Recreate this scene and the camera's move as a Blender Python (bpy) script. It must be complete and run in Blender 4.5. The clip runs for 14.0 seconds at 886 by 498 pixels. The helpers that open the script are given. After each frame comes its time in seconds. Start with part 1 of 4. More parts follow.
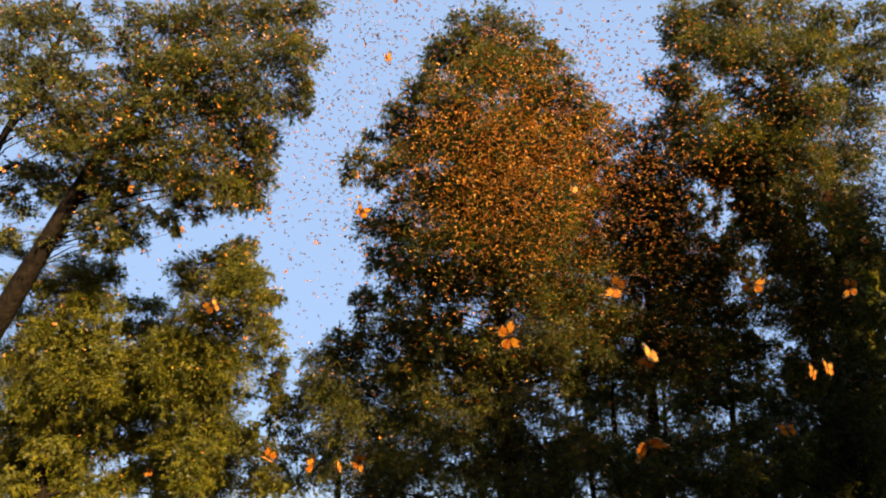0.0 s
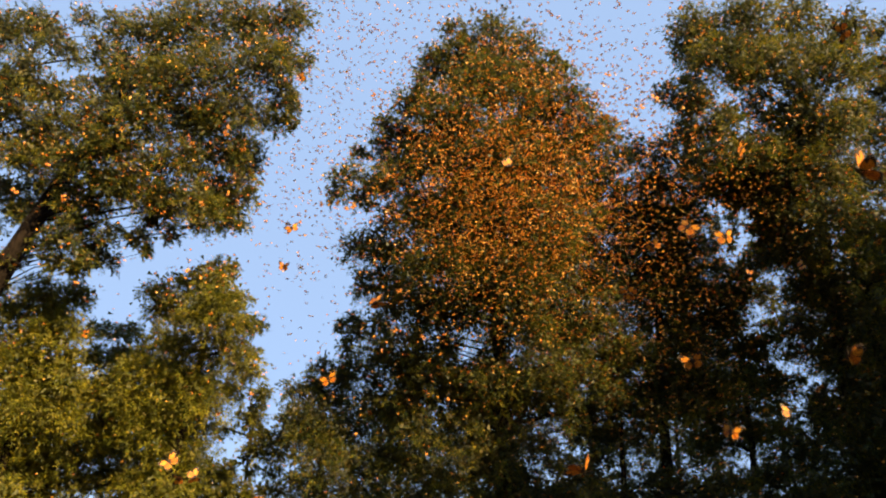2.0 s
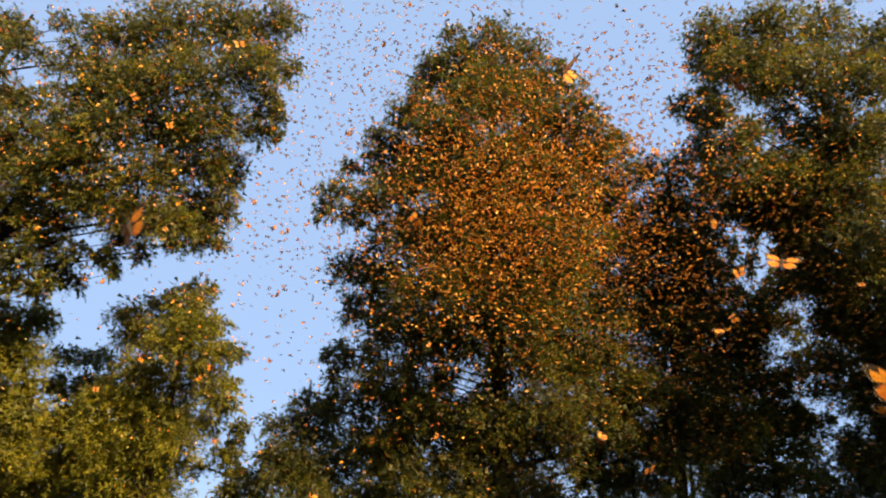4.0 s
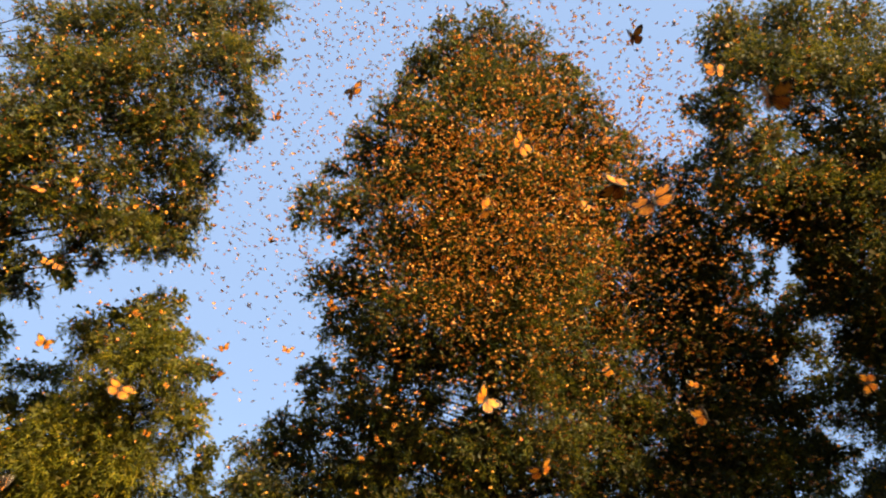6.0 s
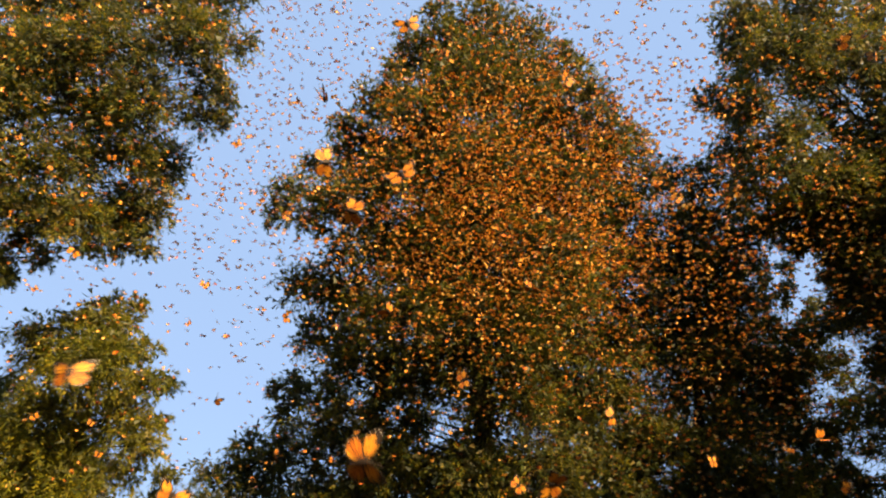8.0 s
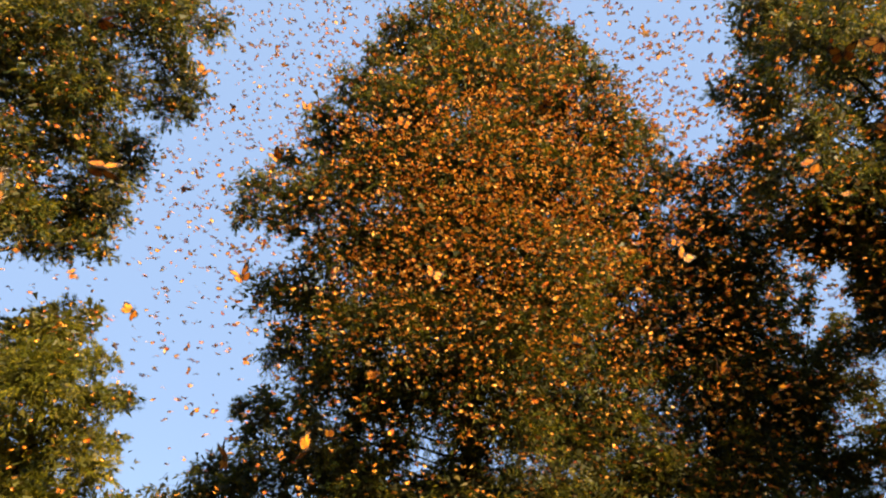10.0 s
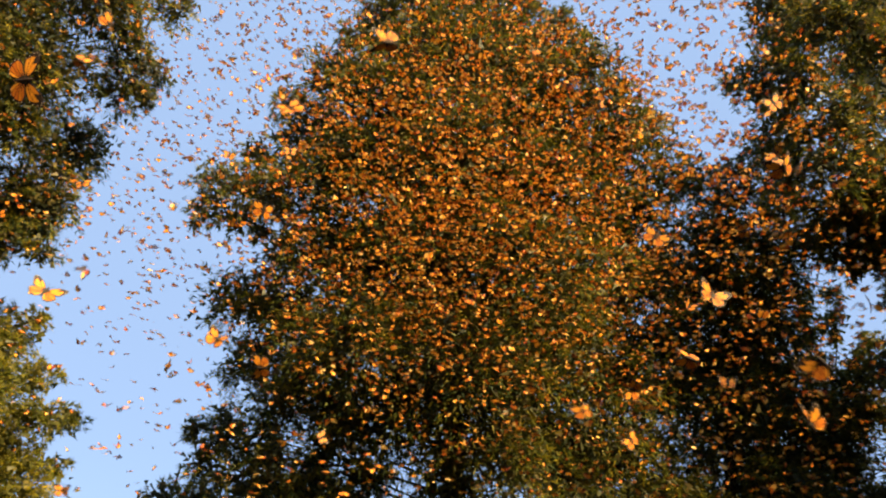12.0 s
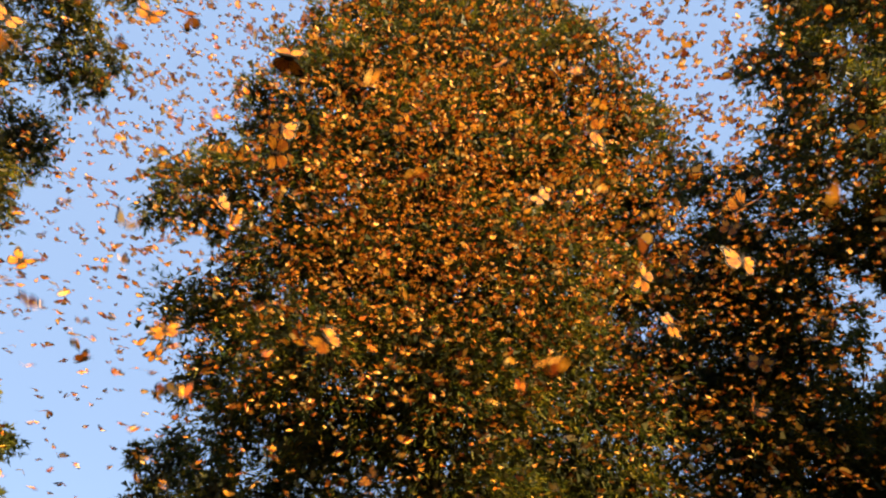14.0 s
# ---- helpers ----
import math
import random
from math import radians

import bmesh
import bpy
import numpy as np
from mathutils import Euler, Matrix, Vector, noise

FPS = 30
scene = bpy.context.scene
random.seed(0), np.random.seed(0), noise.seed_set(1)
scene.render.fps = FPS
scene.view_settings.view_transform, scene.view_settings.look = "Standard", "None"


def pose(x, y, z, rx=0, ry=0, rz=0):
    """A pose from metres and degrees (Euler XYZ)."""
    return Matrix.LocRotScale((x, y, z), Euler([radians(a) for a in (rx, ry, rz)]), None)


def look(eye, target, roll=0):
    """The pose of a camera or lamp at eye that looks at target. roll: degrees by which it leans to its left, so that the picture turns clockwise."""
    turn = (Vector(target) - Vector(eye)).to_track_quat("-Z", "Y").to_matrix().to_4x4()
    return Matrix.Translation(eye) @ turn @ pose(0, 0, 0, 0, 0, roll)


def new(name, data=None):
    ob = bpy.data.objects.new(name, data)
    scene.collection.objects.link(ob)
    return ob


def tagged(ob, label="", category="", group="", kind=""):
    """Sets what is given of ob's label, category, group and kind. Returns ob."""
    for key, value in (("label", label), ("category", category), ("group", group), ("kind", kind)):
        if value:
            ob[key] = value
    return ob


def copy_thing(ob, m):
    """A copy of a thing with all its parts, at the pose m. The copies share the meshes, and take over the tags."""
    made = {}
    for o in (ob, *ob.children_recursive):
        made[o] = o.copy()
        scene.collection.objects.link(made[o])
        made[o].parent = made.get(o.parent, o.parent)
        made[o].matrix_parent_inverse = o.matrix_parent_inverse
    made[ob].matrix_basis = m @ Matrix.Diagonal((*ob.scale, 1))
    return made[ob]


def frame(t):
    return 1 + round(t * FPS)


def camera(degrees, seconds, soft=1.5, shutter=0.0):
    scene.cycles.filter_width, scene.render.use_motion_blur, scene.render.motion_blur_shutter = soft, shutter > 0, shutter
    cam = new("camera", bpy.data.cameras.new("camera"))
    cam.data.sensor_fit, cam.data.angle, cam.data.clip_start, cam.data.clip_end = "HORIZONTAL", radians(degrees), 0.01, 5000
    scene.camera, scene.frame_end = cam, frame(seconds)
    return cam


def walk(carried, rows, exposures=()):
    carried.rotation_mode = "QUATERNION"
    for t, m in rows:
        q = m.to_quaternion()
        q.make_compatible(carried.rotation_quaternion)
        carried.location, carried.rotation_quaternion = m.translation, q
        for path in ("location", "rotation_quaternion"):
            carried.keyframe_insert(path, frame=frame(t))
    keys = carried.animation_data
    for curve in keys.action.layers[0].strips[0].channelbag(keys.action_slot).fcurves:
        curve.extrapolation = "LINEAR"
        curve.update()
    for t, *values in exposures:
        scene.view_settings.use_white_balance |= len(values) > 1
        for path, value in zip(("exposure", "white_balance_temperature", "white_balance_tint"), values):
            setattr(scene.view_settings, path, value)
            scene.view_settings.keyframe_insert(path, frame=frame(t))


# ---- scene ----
cam = camera(71.3, 14.0, soft=2.1, shutter=0.5)
PATH = [
    (0, (-0.056, -0.068, 3.036), (0.003, 1.779, 3.801), 0.2),
    (0.5, (0.088, 0.212, 3.123), (0.138, 2.051, 3.906), 0.5),
    (1, (0.172, 0.503, 3.219), (0.216, 2.334, 4.023), 0.6),
    (1.5, (0.223, 0.808, 3.303), (0.265, 2.629, 4.129), 0.7),
    (2, (0.32, 1.091, 3.434), (0.354, 2.903, 4.279), 0.9),
    (2.5, (0.35, 1.351, 3.573), (0.383, 3.158, 4.431), 1.0),
    (3, (0.401, 1.641, 3.705), (0.429, 3.438, 4.581), 1.2),
    (5.5, (0.766, 2.949, 4.594), (0.774, 4.728, 5.507), 2.4),
    (6, (0.853, 3.238, 4.692), (0.858, 5.013, 5.613), 2.6),
    (6.5, (0.942, 3.565, 4.75), (0.943, 5.331, 5.688), 2.8),
    (7, (1.005, 3.903, 4.79), (1.005, 5.66, 5.746), 3.0),
    (7.5, (0.995, 4.22, 4.85), (1.002, 5.969, 5.821), 3.1),
    (8, (1.064, 4.548, 4.911), (1.069, 6.286, 5.901), 3.3),
    (10.5, (1.459, 5.846, 5.555), (1.444, 7.563, 6.581), 4.6),
    (11, (1.573, 6.125, 5.66), (1.549, 7.834, 6.698), 5.0),
    (11.5, (1.704, 6.443, 5.711), (1.669, 8.138, 6.773), 5.2),
    (12, (1.811, 6.752, 5.757), (1.767, 8.431, 6.844), 5.3),
    (12.5, (1.88, 7.007, 5.827), (1.834, 8.674, 6.931), 5.5),
    (13, (1.942, 7.262, 5.899), (1.896, 8.916, 7.022), 5.5),
    (13.5, (2.002, 7.53, 6.0), (1.954, 9.174, 7.138), 5.7),
    (14, (2.146, 7.802, 6.041), (2.083, 9.428, 7.204), 6.0),
]
walk(cam, [(t, look(eye, target, roll)) for t, eye, target, roll in PATH])

# ---- world, sun, exposure ----
SUN_TO = Vector((0.55, -0.64, 0.50)).normalized()
world = bpy.data.worlds.new("world")
scene.world = world
world.use_nodes = True
sky = world.node_tree.nodes.new("ShaderNodeTexSky")
sky.sky_type, sky.sun_disc = "NISHITA", False
sky.sun_elevation = math.asin(SUN_TO.z)
sky.sun_rotation = math.atan2(SUN_TO.x, SUN_TO.y)
sky.altitude, sky.air_density, sky.dust_density, sky.ozone_density = 2600, 1.0, 0.5, 1.6
back = world.node_tree.nodes["Background"]
back.inputs["Strength"].default_value = 0.088
haze = world.node_tree.nodes.new("ShaderNodeMix")
haze.data_type = "RGBA"
haze.inputs["Factor"].default_value = 0.93
haze.inputs["B"].default_value = (1.25, 1.75, 2.66, 1)
world.node_tree.links.new(sky.outputs["Color"], haze.inputs["A"])
world.node_tree.links.new(haze.outputs["Result"], back.inputs["Color"])
sun = new("sun", bpy.data.lights.new("sun", "SUN"))
sun.data.energy, sun.data.angle, sun.data.color = 5.0, radians(0.5), (1.0, 0.70, 0.34)
sun.matrix_world = look(SUN_TO * 60, (0, 0, 0))
scene.view_settings.exposure = 2.0


# ---- materials ----
def material(name):
    """A node material with its principled shader and a helper that adds a node."""
    m = bpy.data.materials.new(name)
    m.use_nodes = True
    nt = m.node_tree
    return m, nt, nt.nodes["Principled BSDF"]


def ramp(nt, fac, stops):
    r = nt.nodes.new("ShaderNodeValToRGB")
    while len(r.color_ramp.elements) < len(stops):
        r.color_ramp.elements.new(0.5)
    for e, (p, c) in zip(r.color_ramp.elements, stops):
        e.position, e.color = p, (*c, 1)
    nt.links.new(fac, r.inputs["Fac"])
    return r.outputs["Color"]


def noise_of(nt, scale, detail=4):
    n = nt.nodes.new("ShaderNodeTexNoise")
    n.inputs["Scale"].default_value, n.inputs["Detail"].default_value = scale, detail
    co = nt.nodes.new("ShaderNodeTexCoord")
    nt.links.new(co.outputs["Object"], n.inputs["Vector"])
    return n.outputs["Fac"]


def mixed(nt, a, b, kind, fac):
    m = nt.nodes.new("ShaderNodeMix")
    m.data_type, m.blend_type = "RGBA", kind
    m.inputs["Factor"].default_value = fac
    nt.links.new(a, m.inputs["A"])
    nt.links.new(b, m.inputs["B"])
    return m.outputs["Result"]


def see_through(nt, shader, colour, share):
    """Lets a thin leaf or wing pass a share of its light."""
    t = nt.nodes.new("ShaderNodeBsdfTranslucent")
    nt.links.new(colour, t.inputs["Color"])
    mx = nt.nodes.new("ShaderNodeMixShader")
    mx.inputs["Fac"].default_value = share
    nt.links.new(shader.outputs[0], mx.inputs[1])
    nt.links.new(t.outputs[0], mx.inputs[2])
    nt.links.new(mx.outputs[0], nt.nodes["Material Output"].inputs["Surface"])


def foliage(name, dark, mid, light):
    m, nt, p = material(name)
    geo = nt.nodes.new("ShaderNodeNewGeometry")
    leaf = ramp(nt, geo.outputs["Random Per Island"], [(0.0, dark), (0.55, mid), (1.0, light)])
    patch = ramp(nt, noise_of(nt, 0.9, 3), [(0.3, (0.55, 0.6, 0.6)), (0.7, (1.25, 1.15, 0.9))])
    col = mixed(nt, leaf, patch, "MULTIPLY", 1.0)
    nt.links.new(col, p.inputs["Base Color"])
    p.inputs["Roughness"].default_value = 0.5
    p.inputs["Specular IOR Level"].default_value = 0.25
    see_through(nt, p, col, 0.4)
    return m


def bark(name, dark, light):
    m, nt, p = material(name)
    n = noise_of(nt, 6, 6)
    mp = nt.nodes.new("ShaderNodeMapping")
    mp.inputs["Scale"].default_value = (14, 14, 2.2)
    co = nt.nodes.new("ShaderNodeTexCoord")
    nt.links.new(co.outputs["Object"], mp.inputs["Vector"])
    v = nt.nodes.new("ShaderNodeTexVoronoi")
    nt.links.new(mp.outputs[0], v.inputs["Vector"])
    v.inputs["Scale"].default_value = 1.0
    a = ramp(nt, n, [(0.3, dark), (0.75, light)])
    b = ramp(nt, v.outputs["Distance"], [(0.0, (0.4, 0.4, 0.4)), (0.5, (1, 1, 1))])
    nt.links.new(mixed(nt, a, b, "MULTIPLY", 0.8), p.inputs["Base Color"])
    p.inputs["Roughness"].default_value = 0.9
    p.inputs["Specular IOR Level"].default_value = 0.1
    bp = nt.nodes.new("ShaderNodeBump")
    bp.inputs["Strength"].default_value, bp.inputs["Distance"].default_value = 0.7, 0.03
    nt.links.new(v.outputs["Distance"], bp.inputs["Height"])
    nt.links.new(bp.outputs[0], p.inputs["Normal"])
    return m


def wing_paint(name, stops, share):
    m, nt, p = material(name)
    geo = nt.nodes.new("ShaderNodeNewGeometry")
    col = ramp(nt, geo.outputs["Random Per Island"], stops)
    grain = ramp(nt, noise_of(nt, 130, 3), [(0.3, (0.8, 0.8, 0.8)), (0.7, (1.1, 1.1, 1.1))])
    col = mixed(nt, col, grain, "MULTIPLY", 1.0)
    nt.links.new(col, p.inputs["Base Color"])
    p.inputs["Roughness"].default_value = 0.6
    p.inputs["Specular IOR Level"].default_value = 0.25
    see_through(nt, p, col, share)
    return m


LEAF_FIR = foliage("fir_needles", (0.022, 0.05, 0.022), (0.092, 0.11, 0.014), (0.28, 0.22, 0.014))
LEAF_OLIVE = foliage("cedar_sprays", (0.058, 0.08, 0.014), (0.142, 0.15, 0.013), (0.30, 0.25, 0.015))
# Inner foliage: shade deep in the crowns is painted into these darker tones.
SHADE_LEAF = foliage("inner_needles_shade_toned", (0.032, 0.045, 0.026), (0.065, 0.07, 0.032), (0.12, 0.095, 0.035))
SHADE_SPRAY = foliage("inner_cedar_sprays_shade_toned", (0.05, 0.06, 0.02), (0.09, 0.095, 0.024), (0.15, 0.13, 0.03))
BARK = bark("bark", (0.006, 0.0045, 0.0035), (0.02, 0.014, 0.010))
# The first, darkest stop paints some wings as if they were backlit.
WING_ORANGE = wing_paint("wing_orange", [(0.0, (0.14, 0.035, 0.01)), (0.18, (0.46, 0.09, 0.01)), (0.45, (0.78, 0.28, 0.018)), (0.78, (0.87, 0.43, 0.04)), (1.0, (0.88, 0.64, 0.22))], 0.2)
# Dimmed copy of the wing orange, so single butterflies look less brightly lit.
WING_DIMMED = wing_paint("wing_orange_dimmed", [(0.0, (0.42, 0.10, 0.008)), (0.5, (0.58, 0.19, 0.012)), (1.0, (0.66, 0.28, 0.02))], 0.2)
WING_DARK = wing_paint("wing_black", [(0.0, (0.012, 0.008, 0.006)), (1.0, (0.03, 0.018, 0.012))], 0.1)
WING_WHITE = wing_paint("wing_white_spots", [(0.0, (0.5, 0.46, 0.38)), (1.0, (0.6, 0.56, 0.48))], 0.2)


def forest_floor():
    m, nt, p = material("forest_floor")
    a = ramp(nt, noise_of(nt, 0.6, 8), [(0.3, (0.03, 0.022, 0.012)), (0.55, (0.07, 0.05, 0.025)), (0.75, (0.05, 0.06, 0.02))])
    b = ramp(nt, noise_of(nt, 18, 6), [(0.3, (0.5, 0.5, 0.5)), (0.7, (1.2, 1.1, 1.0))])
    nt.links.new(mixed(nt, a, b, "MULTIPLY", 1.0), p.inputs["Base Color"])
    p.inputs["Roughness"].default_value = 0.95
    return m


# ---- mesh helpers ----
def mesh_of(name, verts, faces, mats, index=None, smooth=False):
    """A mesh from arrays: places (n, 3), faces (m, 3 or 4) and each face's material."""
    me = bpy.data.meshes.new(name)
    verts, faces = np.asarray(verts, np.float32), np.asarray(faces, np.int32)
    m, k = faces.shape
    me.vertices.add(len(verts))
    me.vertices.foreach_set("co", verts.ravel())
    me.loops.add(m * k)
    me.loops.foreach_set("vertex_index", faces.ravel())
    me.polygons.add(m)
    me.polygons.foreach_set("loop_start", np.arange(0, m * k, k, dtype=np.int32))
    if index is not None:
        me.polygons.foreach_set("material_index", np.asarray(index, np.int32))
    me.polygons.foreach_set("use_smooth", np.full(m, smooth))
    for mat in mats:
        me.materials.append(mat)
    me.update(calc_edges=True)
    me.validate()
    return me


def part(name, me, parent, label=""):
    ob = new(name, me)
    ob.parent = parent
    return tagged(ob, label)


def tube(points, radii, sides=8):
    """A tapered, closed tube along points."""
    pts = [Vector(p) for p in points]
    v, f = [], []
    for i, p in enumerate(pts):
        ax = (pts[min(i + 1, len(pts) - 1)] - pts[max(i - 1, 0)]).normalized()
        u = ax.cross(Vector((0.31, 0.95, 0.05))).normalized()
        w = ax.cross(u)
        for k in range(sides):
            a = 2 * math.pi * k / sides
            v.append(p + (u * math.cos(a) + w * math.sin(a)) * radii[i] * (1 + 0.12 * noise.noise(p * 2 + Vector((a, 0, 0)))))
    for i in range(len(pts) - 1):
        for k in range(sides):
            a, b = i * sides + k, i * sides + (k + 1) % sides
            f.append((a, b, b + sides, a + sides))
    n = len(v)
    v += [pts[0], pts[-1]]
    for k in range(sides):
        f.append((n, (k + 1) % sides, k, k))
        e = (len(pts) - 1) * sides
        f.append((n + 1, e + k, e + (k + 1) % sides, e + (k + 1) % sides))
    # caps as thin quads: the doubled corner is split off
    verts = [tuple(q) for q in v]
    quads = [q for q in f if len(set(q)) == 4]
    return verts, quads


# ---- ground ----
def ground():
    n, half = 90, 1500.0
    g = np.linspace(-1, 1, n)
    g = np.sign(g) * np.abs(g) ** 3 * half
    x, y = np.meshgrid(g, g)
    z = 0.25 * np.sin(x * 0.21 + 1) * np.cos(y * 0.17)
    v = np.stack([x.ravel(), y.ravel(), z.ravel()], 1)
    i = np.arange(n * n).reshape(n, n)
    f = np.stack([i[:-1, :-1].ravel(), i[:-1, 1:].ravel(), i[1:, 1:].ravel(), i[1:, :-1].ravel()], 1)
    ob = new("ground", mesh_of("ground", v, f, [forest_floor()], smooth=True))
    tagged(ob, "brown forest floor of needles and moss", "ground", kind="structure")


ground()


# ---- trees ----
def unit(a):
    return a / np.maximum(np.linalg.norm(a, axis=1, keepdims=True), 1e-6)


def bough_leaves(rng, centre, r, density, size, others, inner=1000):
    """Leaf corners of one bough: drooping fan-shaped twigs of fine leaflets, thin where other boughs cover it."""
    thin = 0.7 if r < 0.62 else 1.0
    n, m = int(thin * density * r * r) + 9, 32
    flat = np.array((rng.uniform(0.95, 1.15), rng.uniform(0.9, 1.1), rng.uniform(0.74, 0.92)))
    way = unit(rng.normal(size=(n, 3))) * flat
    start = way * r * rng.uniform(0.08, 0.55, (n, 1)) + rng.normal(size=(n, 3)) * 0.08 * r
    length = r * rng.uniform(0.34, 0.68, (n, 1))
    stray = rng.uniform(0, 1, (n, 1)) < 0.07
    length = np.where(stray, length * 1.35, length)
    deep = np.zeros(n)
    for x, y, z, q in others:
        deep += np.linalg.norm(start + way * length * 0.6 + centre - np.array((x, y, z)), axis=1) < 0.7 * q
    keep = (deep < 1) | (rng.uniform(0, 1, n) < 0.22)
    way, start, length = unit(way[keep] + rng.normal(size=(int(keep.sum()), 3)) * 0.25), start[keep], length[keep]
    n = len(way)
    side = unit(np.cross(way, rng.normal(size=(n, 3)) * 0.5 + np.array((0, 0, 1.0))))
    over = np.cross(side, way)
    # leaflets along each twig and its short side shoots
    u = rng.uniform(0.05, 1.0, (n, m, 1)) ** 0.75
    v = rng.uniform(-1, 1, (n, m, 1))
    L = length[:, None, :]
    pos = start[:, None] + way[:, None] * L * u + side[:, None] * v * L * 0.42 * (1.08 - u) + over[:, None] * rng.normal(size=(n, m, 1)) * 0.035 * r
    pos[..., 2:] -= 0.3 * L * (u ** 2 + 0.4 * v * v)
    axis = way[:, None] * rng.uniform(0.5, 1.0, (n, m, 1)) + side[:, None] * v * 0.9 + rng.normal(size=(n, m, 3)) * 0.32
    axis = unit((axis - np.array((0, 0, 0.3)) * u).reshape(-1, 3))
    broad = unit(np.cross(axis, rng.normal(size=(n * m, 3)) * 0.6 + np.repeat(over, m, 0)))
    long = size * rng.uniform(0.6, 1.35, (n * m, 1))
    p = pos.reshape(-1, 3) + centre
    outer = np.stack([p + broad * long * 0.115, p + axis * long, p - broad * long * 0.115], 1).reshape(-1, 3)
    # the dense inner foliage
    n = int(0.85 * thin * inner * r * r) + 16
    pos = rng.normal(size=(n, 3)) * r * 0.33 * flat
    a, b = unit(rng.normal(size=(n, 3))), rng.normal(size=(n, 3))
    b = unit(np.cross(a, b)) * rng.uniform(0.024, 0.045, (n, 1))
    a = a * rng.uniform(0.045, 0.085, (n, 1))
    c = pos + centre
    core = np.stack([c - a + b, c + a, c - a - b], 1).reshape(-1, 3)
    return outer, core


TREES = {}


def tree(name, label, base, top, girth, boughs, leaf, density=620, size=0.2, seed=1, behind=0.5, fill=0.5, inner=1000, twigs=True, more=()):
    """A tree: a tapered trunk from base to top, a limb to each bough, and its crown of leaves."""
    rng = np.random.default_rng(seed)
    rnd = random.Random(seed)
    root = new(name)
    root.location = (base[0], base[1], 0)
    tagged(root, label, "tree", group="forest trees")
    origin = Vector(root.location)
    b, t = Vector((base[0], base[1], -0.3)), Vector(top)
    steps = 12
    line = []
    for i in range(steps + 1):
        u = i / steps
        p = b.lerp(t, u)
        p += Vector((math.sin(u * 5 + seed) * 0.16, math.cos(u * 4 + seed) * 0.12, 0)) * (u * (1 - u) * 4)
        line.append(p)
    radii = [girth * (1 - 0.88 * (i / steps)) * (1.35 if i == 0 else 1) for i in range(steps + 1)]
    v, f = tube([p - origin for p in line], radii, 12)
    part("trunk", mesh_of("trunk", v, f, [BARK], smooth=True), root, "dark rough bark")
    spots = [(*q, True) for q in boughs]
    for x, y, z, r in boughs:
        if rnd.random() < behind and r > 0.45:
            spots.append((x + rnd.uniform(-0.3, 0.3) + 0.2 * (t.x - x), y + r * rnd.uniform(1.2, 2.4), z + rnd.uniform(-0.2, 0.5), r * 0.85, False))
    # lesser boughs between neighbours, a little deeper in the crown
    for k, (x, y, z, r) in enumerate(boughs):
        for x2, y2, z2, r2 in boughs[k + 1:]:
            d = math.dist((x, y, z), (x2, y2, z2))
            if 0.75 * (r + r2) < d < 1.3 * (r + r2) and rnd.random() < fill:
                spots.append(((x + x2) / 2, (y + y2) / 2 + rnd.uniform(0.1, 0.6), (z + z2) / 2, 0.72 * min(r, r2), False))
    spots += [(*q, True) for q in more]
    for x, y, z, r in (*boughs, *more):
        c = Vector((x, y, z))
        # the limb leaves the trunk a little below its bough
        u = min(max((z - b.z) / (t.z - b.z), 0.1), 0.96)
        near = b.lerp(t, u)
        u = min(max(u - 0.22 * math.hypot(x - near.x, y - near.y) / (t.z - b.z), 0.1), 0.96)
        i = u * steps
        s = line[int(i)].lerp(line[min(int(i) + 1, steps)], i - int(i))
        mid = s.lerp(c, 0.5) + Vector((rnd.uniform(-0.15, 0.15), rnd.uniform(-0.15, 0.15), rnd.uniform(-0.1, 0.25)))
        thick = min(girth * 0.4, 0.006 + 0.052 * r) * (1.1 - 0.5 * u)
        end = c + (c - s).normalized() * r * 0.35
        lv, lf = tube([p - origin for p in (s, s.lerp(mid, 0.55), mid, c, end)], [thick, thick * 0.8, thick * 0.62, thick * 0.4, 0.008], 6)
        part("limb", mesh_of("limb", lv, lf, [BARK], smooth=True), root)
        # side twigs keep a long limb in leaf
        if twigs and (c - s).length > 1.3 + r:
            for k in (0.55, 0.78):
                p = s.lerp(c, k)
                spots.append((p.x, p.y, p.z, max(0.22, r * 0.6 * k), False))
    leaves = []
    for x, y, z, r, main in spots:
        others = [q[:4] for q in spots if 0.01 < abs(q[0] - x) + abs(q[2] - z) and math.dist(q[:3], (x, y, z)) < q[3] + r]
        leaves.append(bough_leaves(rng, np.array((x, y, z)) - np.array(origin), r, density, size, [(q[0] - origin.x, q[1] - origin.y, q[2], q[3]) for q in others], inner))
    spots = [q[:4] for q in spots]
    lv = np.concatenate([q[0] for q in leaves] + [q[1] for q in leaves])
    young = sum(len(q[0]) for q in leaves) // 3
    # the inner leaves, listed last, take the tones with painted-in shade
    is_inner = np.arange(len(lv) // 3) >= young
    part("crown", mesh_of("crown", lv, np.arange(len(lv)).reshape(-1, 3), [leaf, SHADE_SPRAY if leaf is LEAF_OLIVE else SHADE_LEAF], is_inner), root, "dense sprays of green needles")
    TREES[name, seed] = spots
    return root


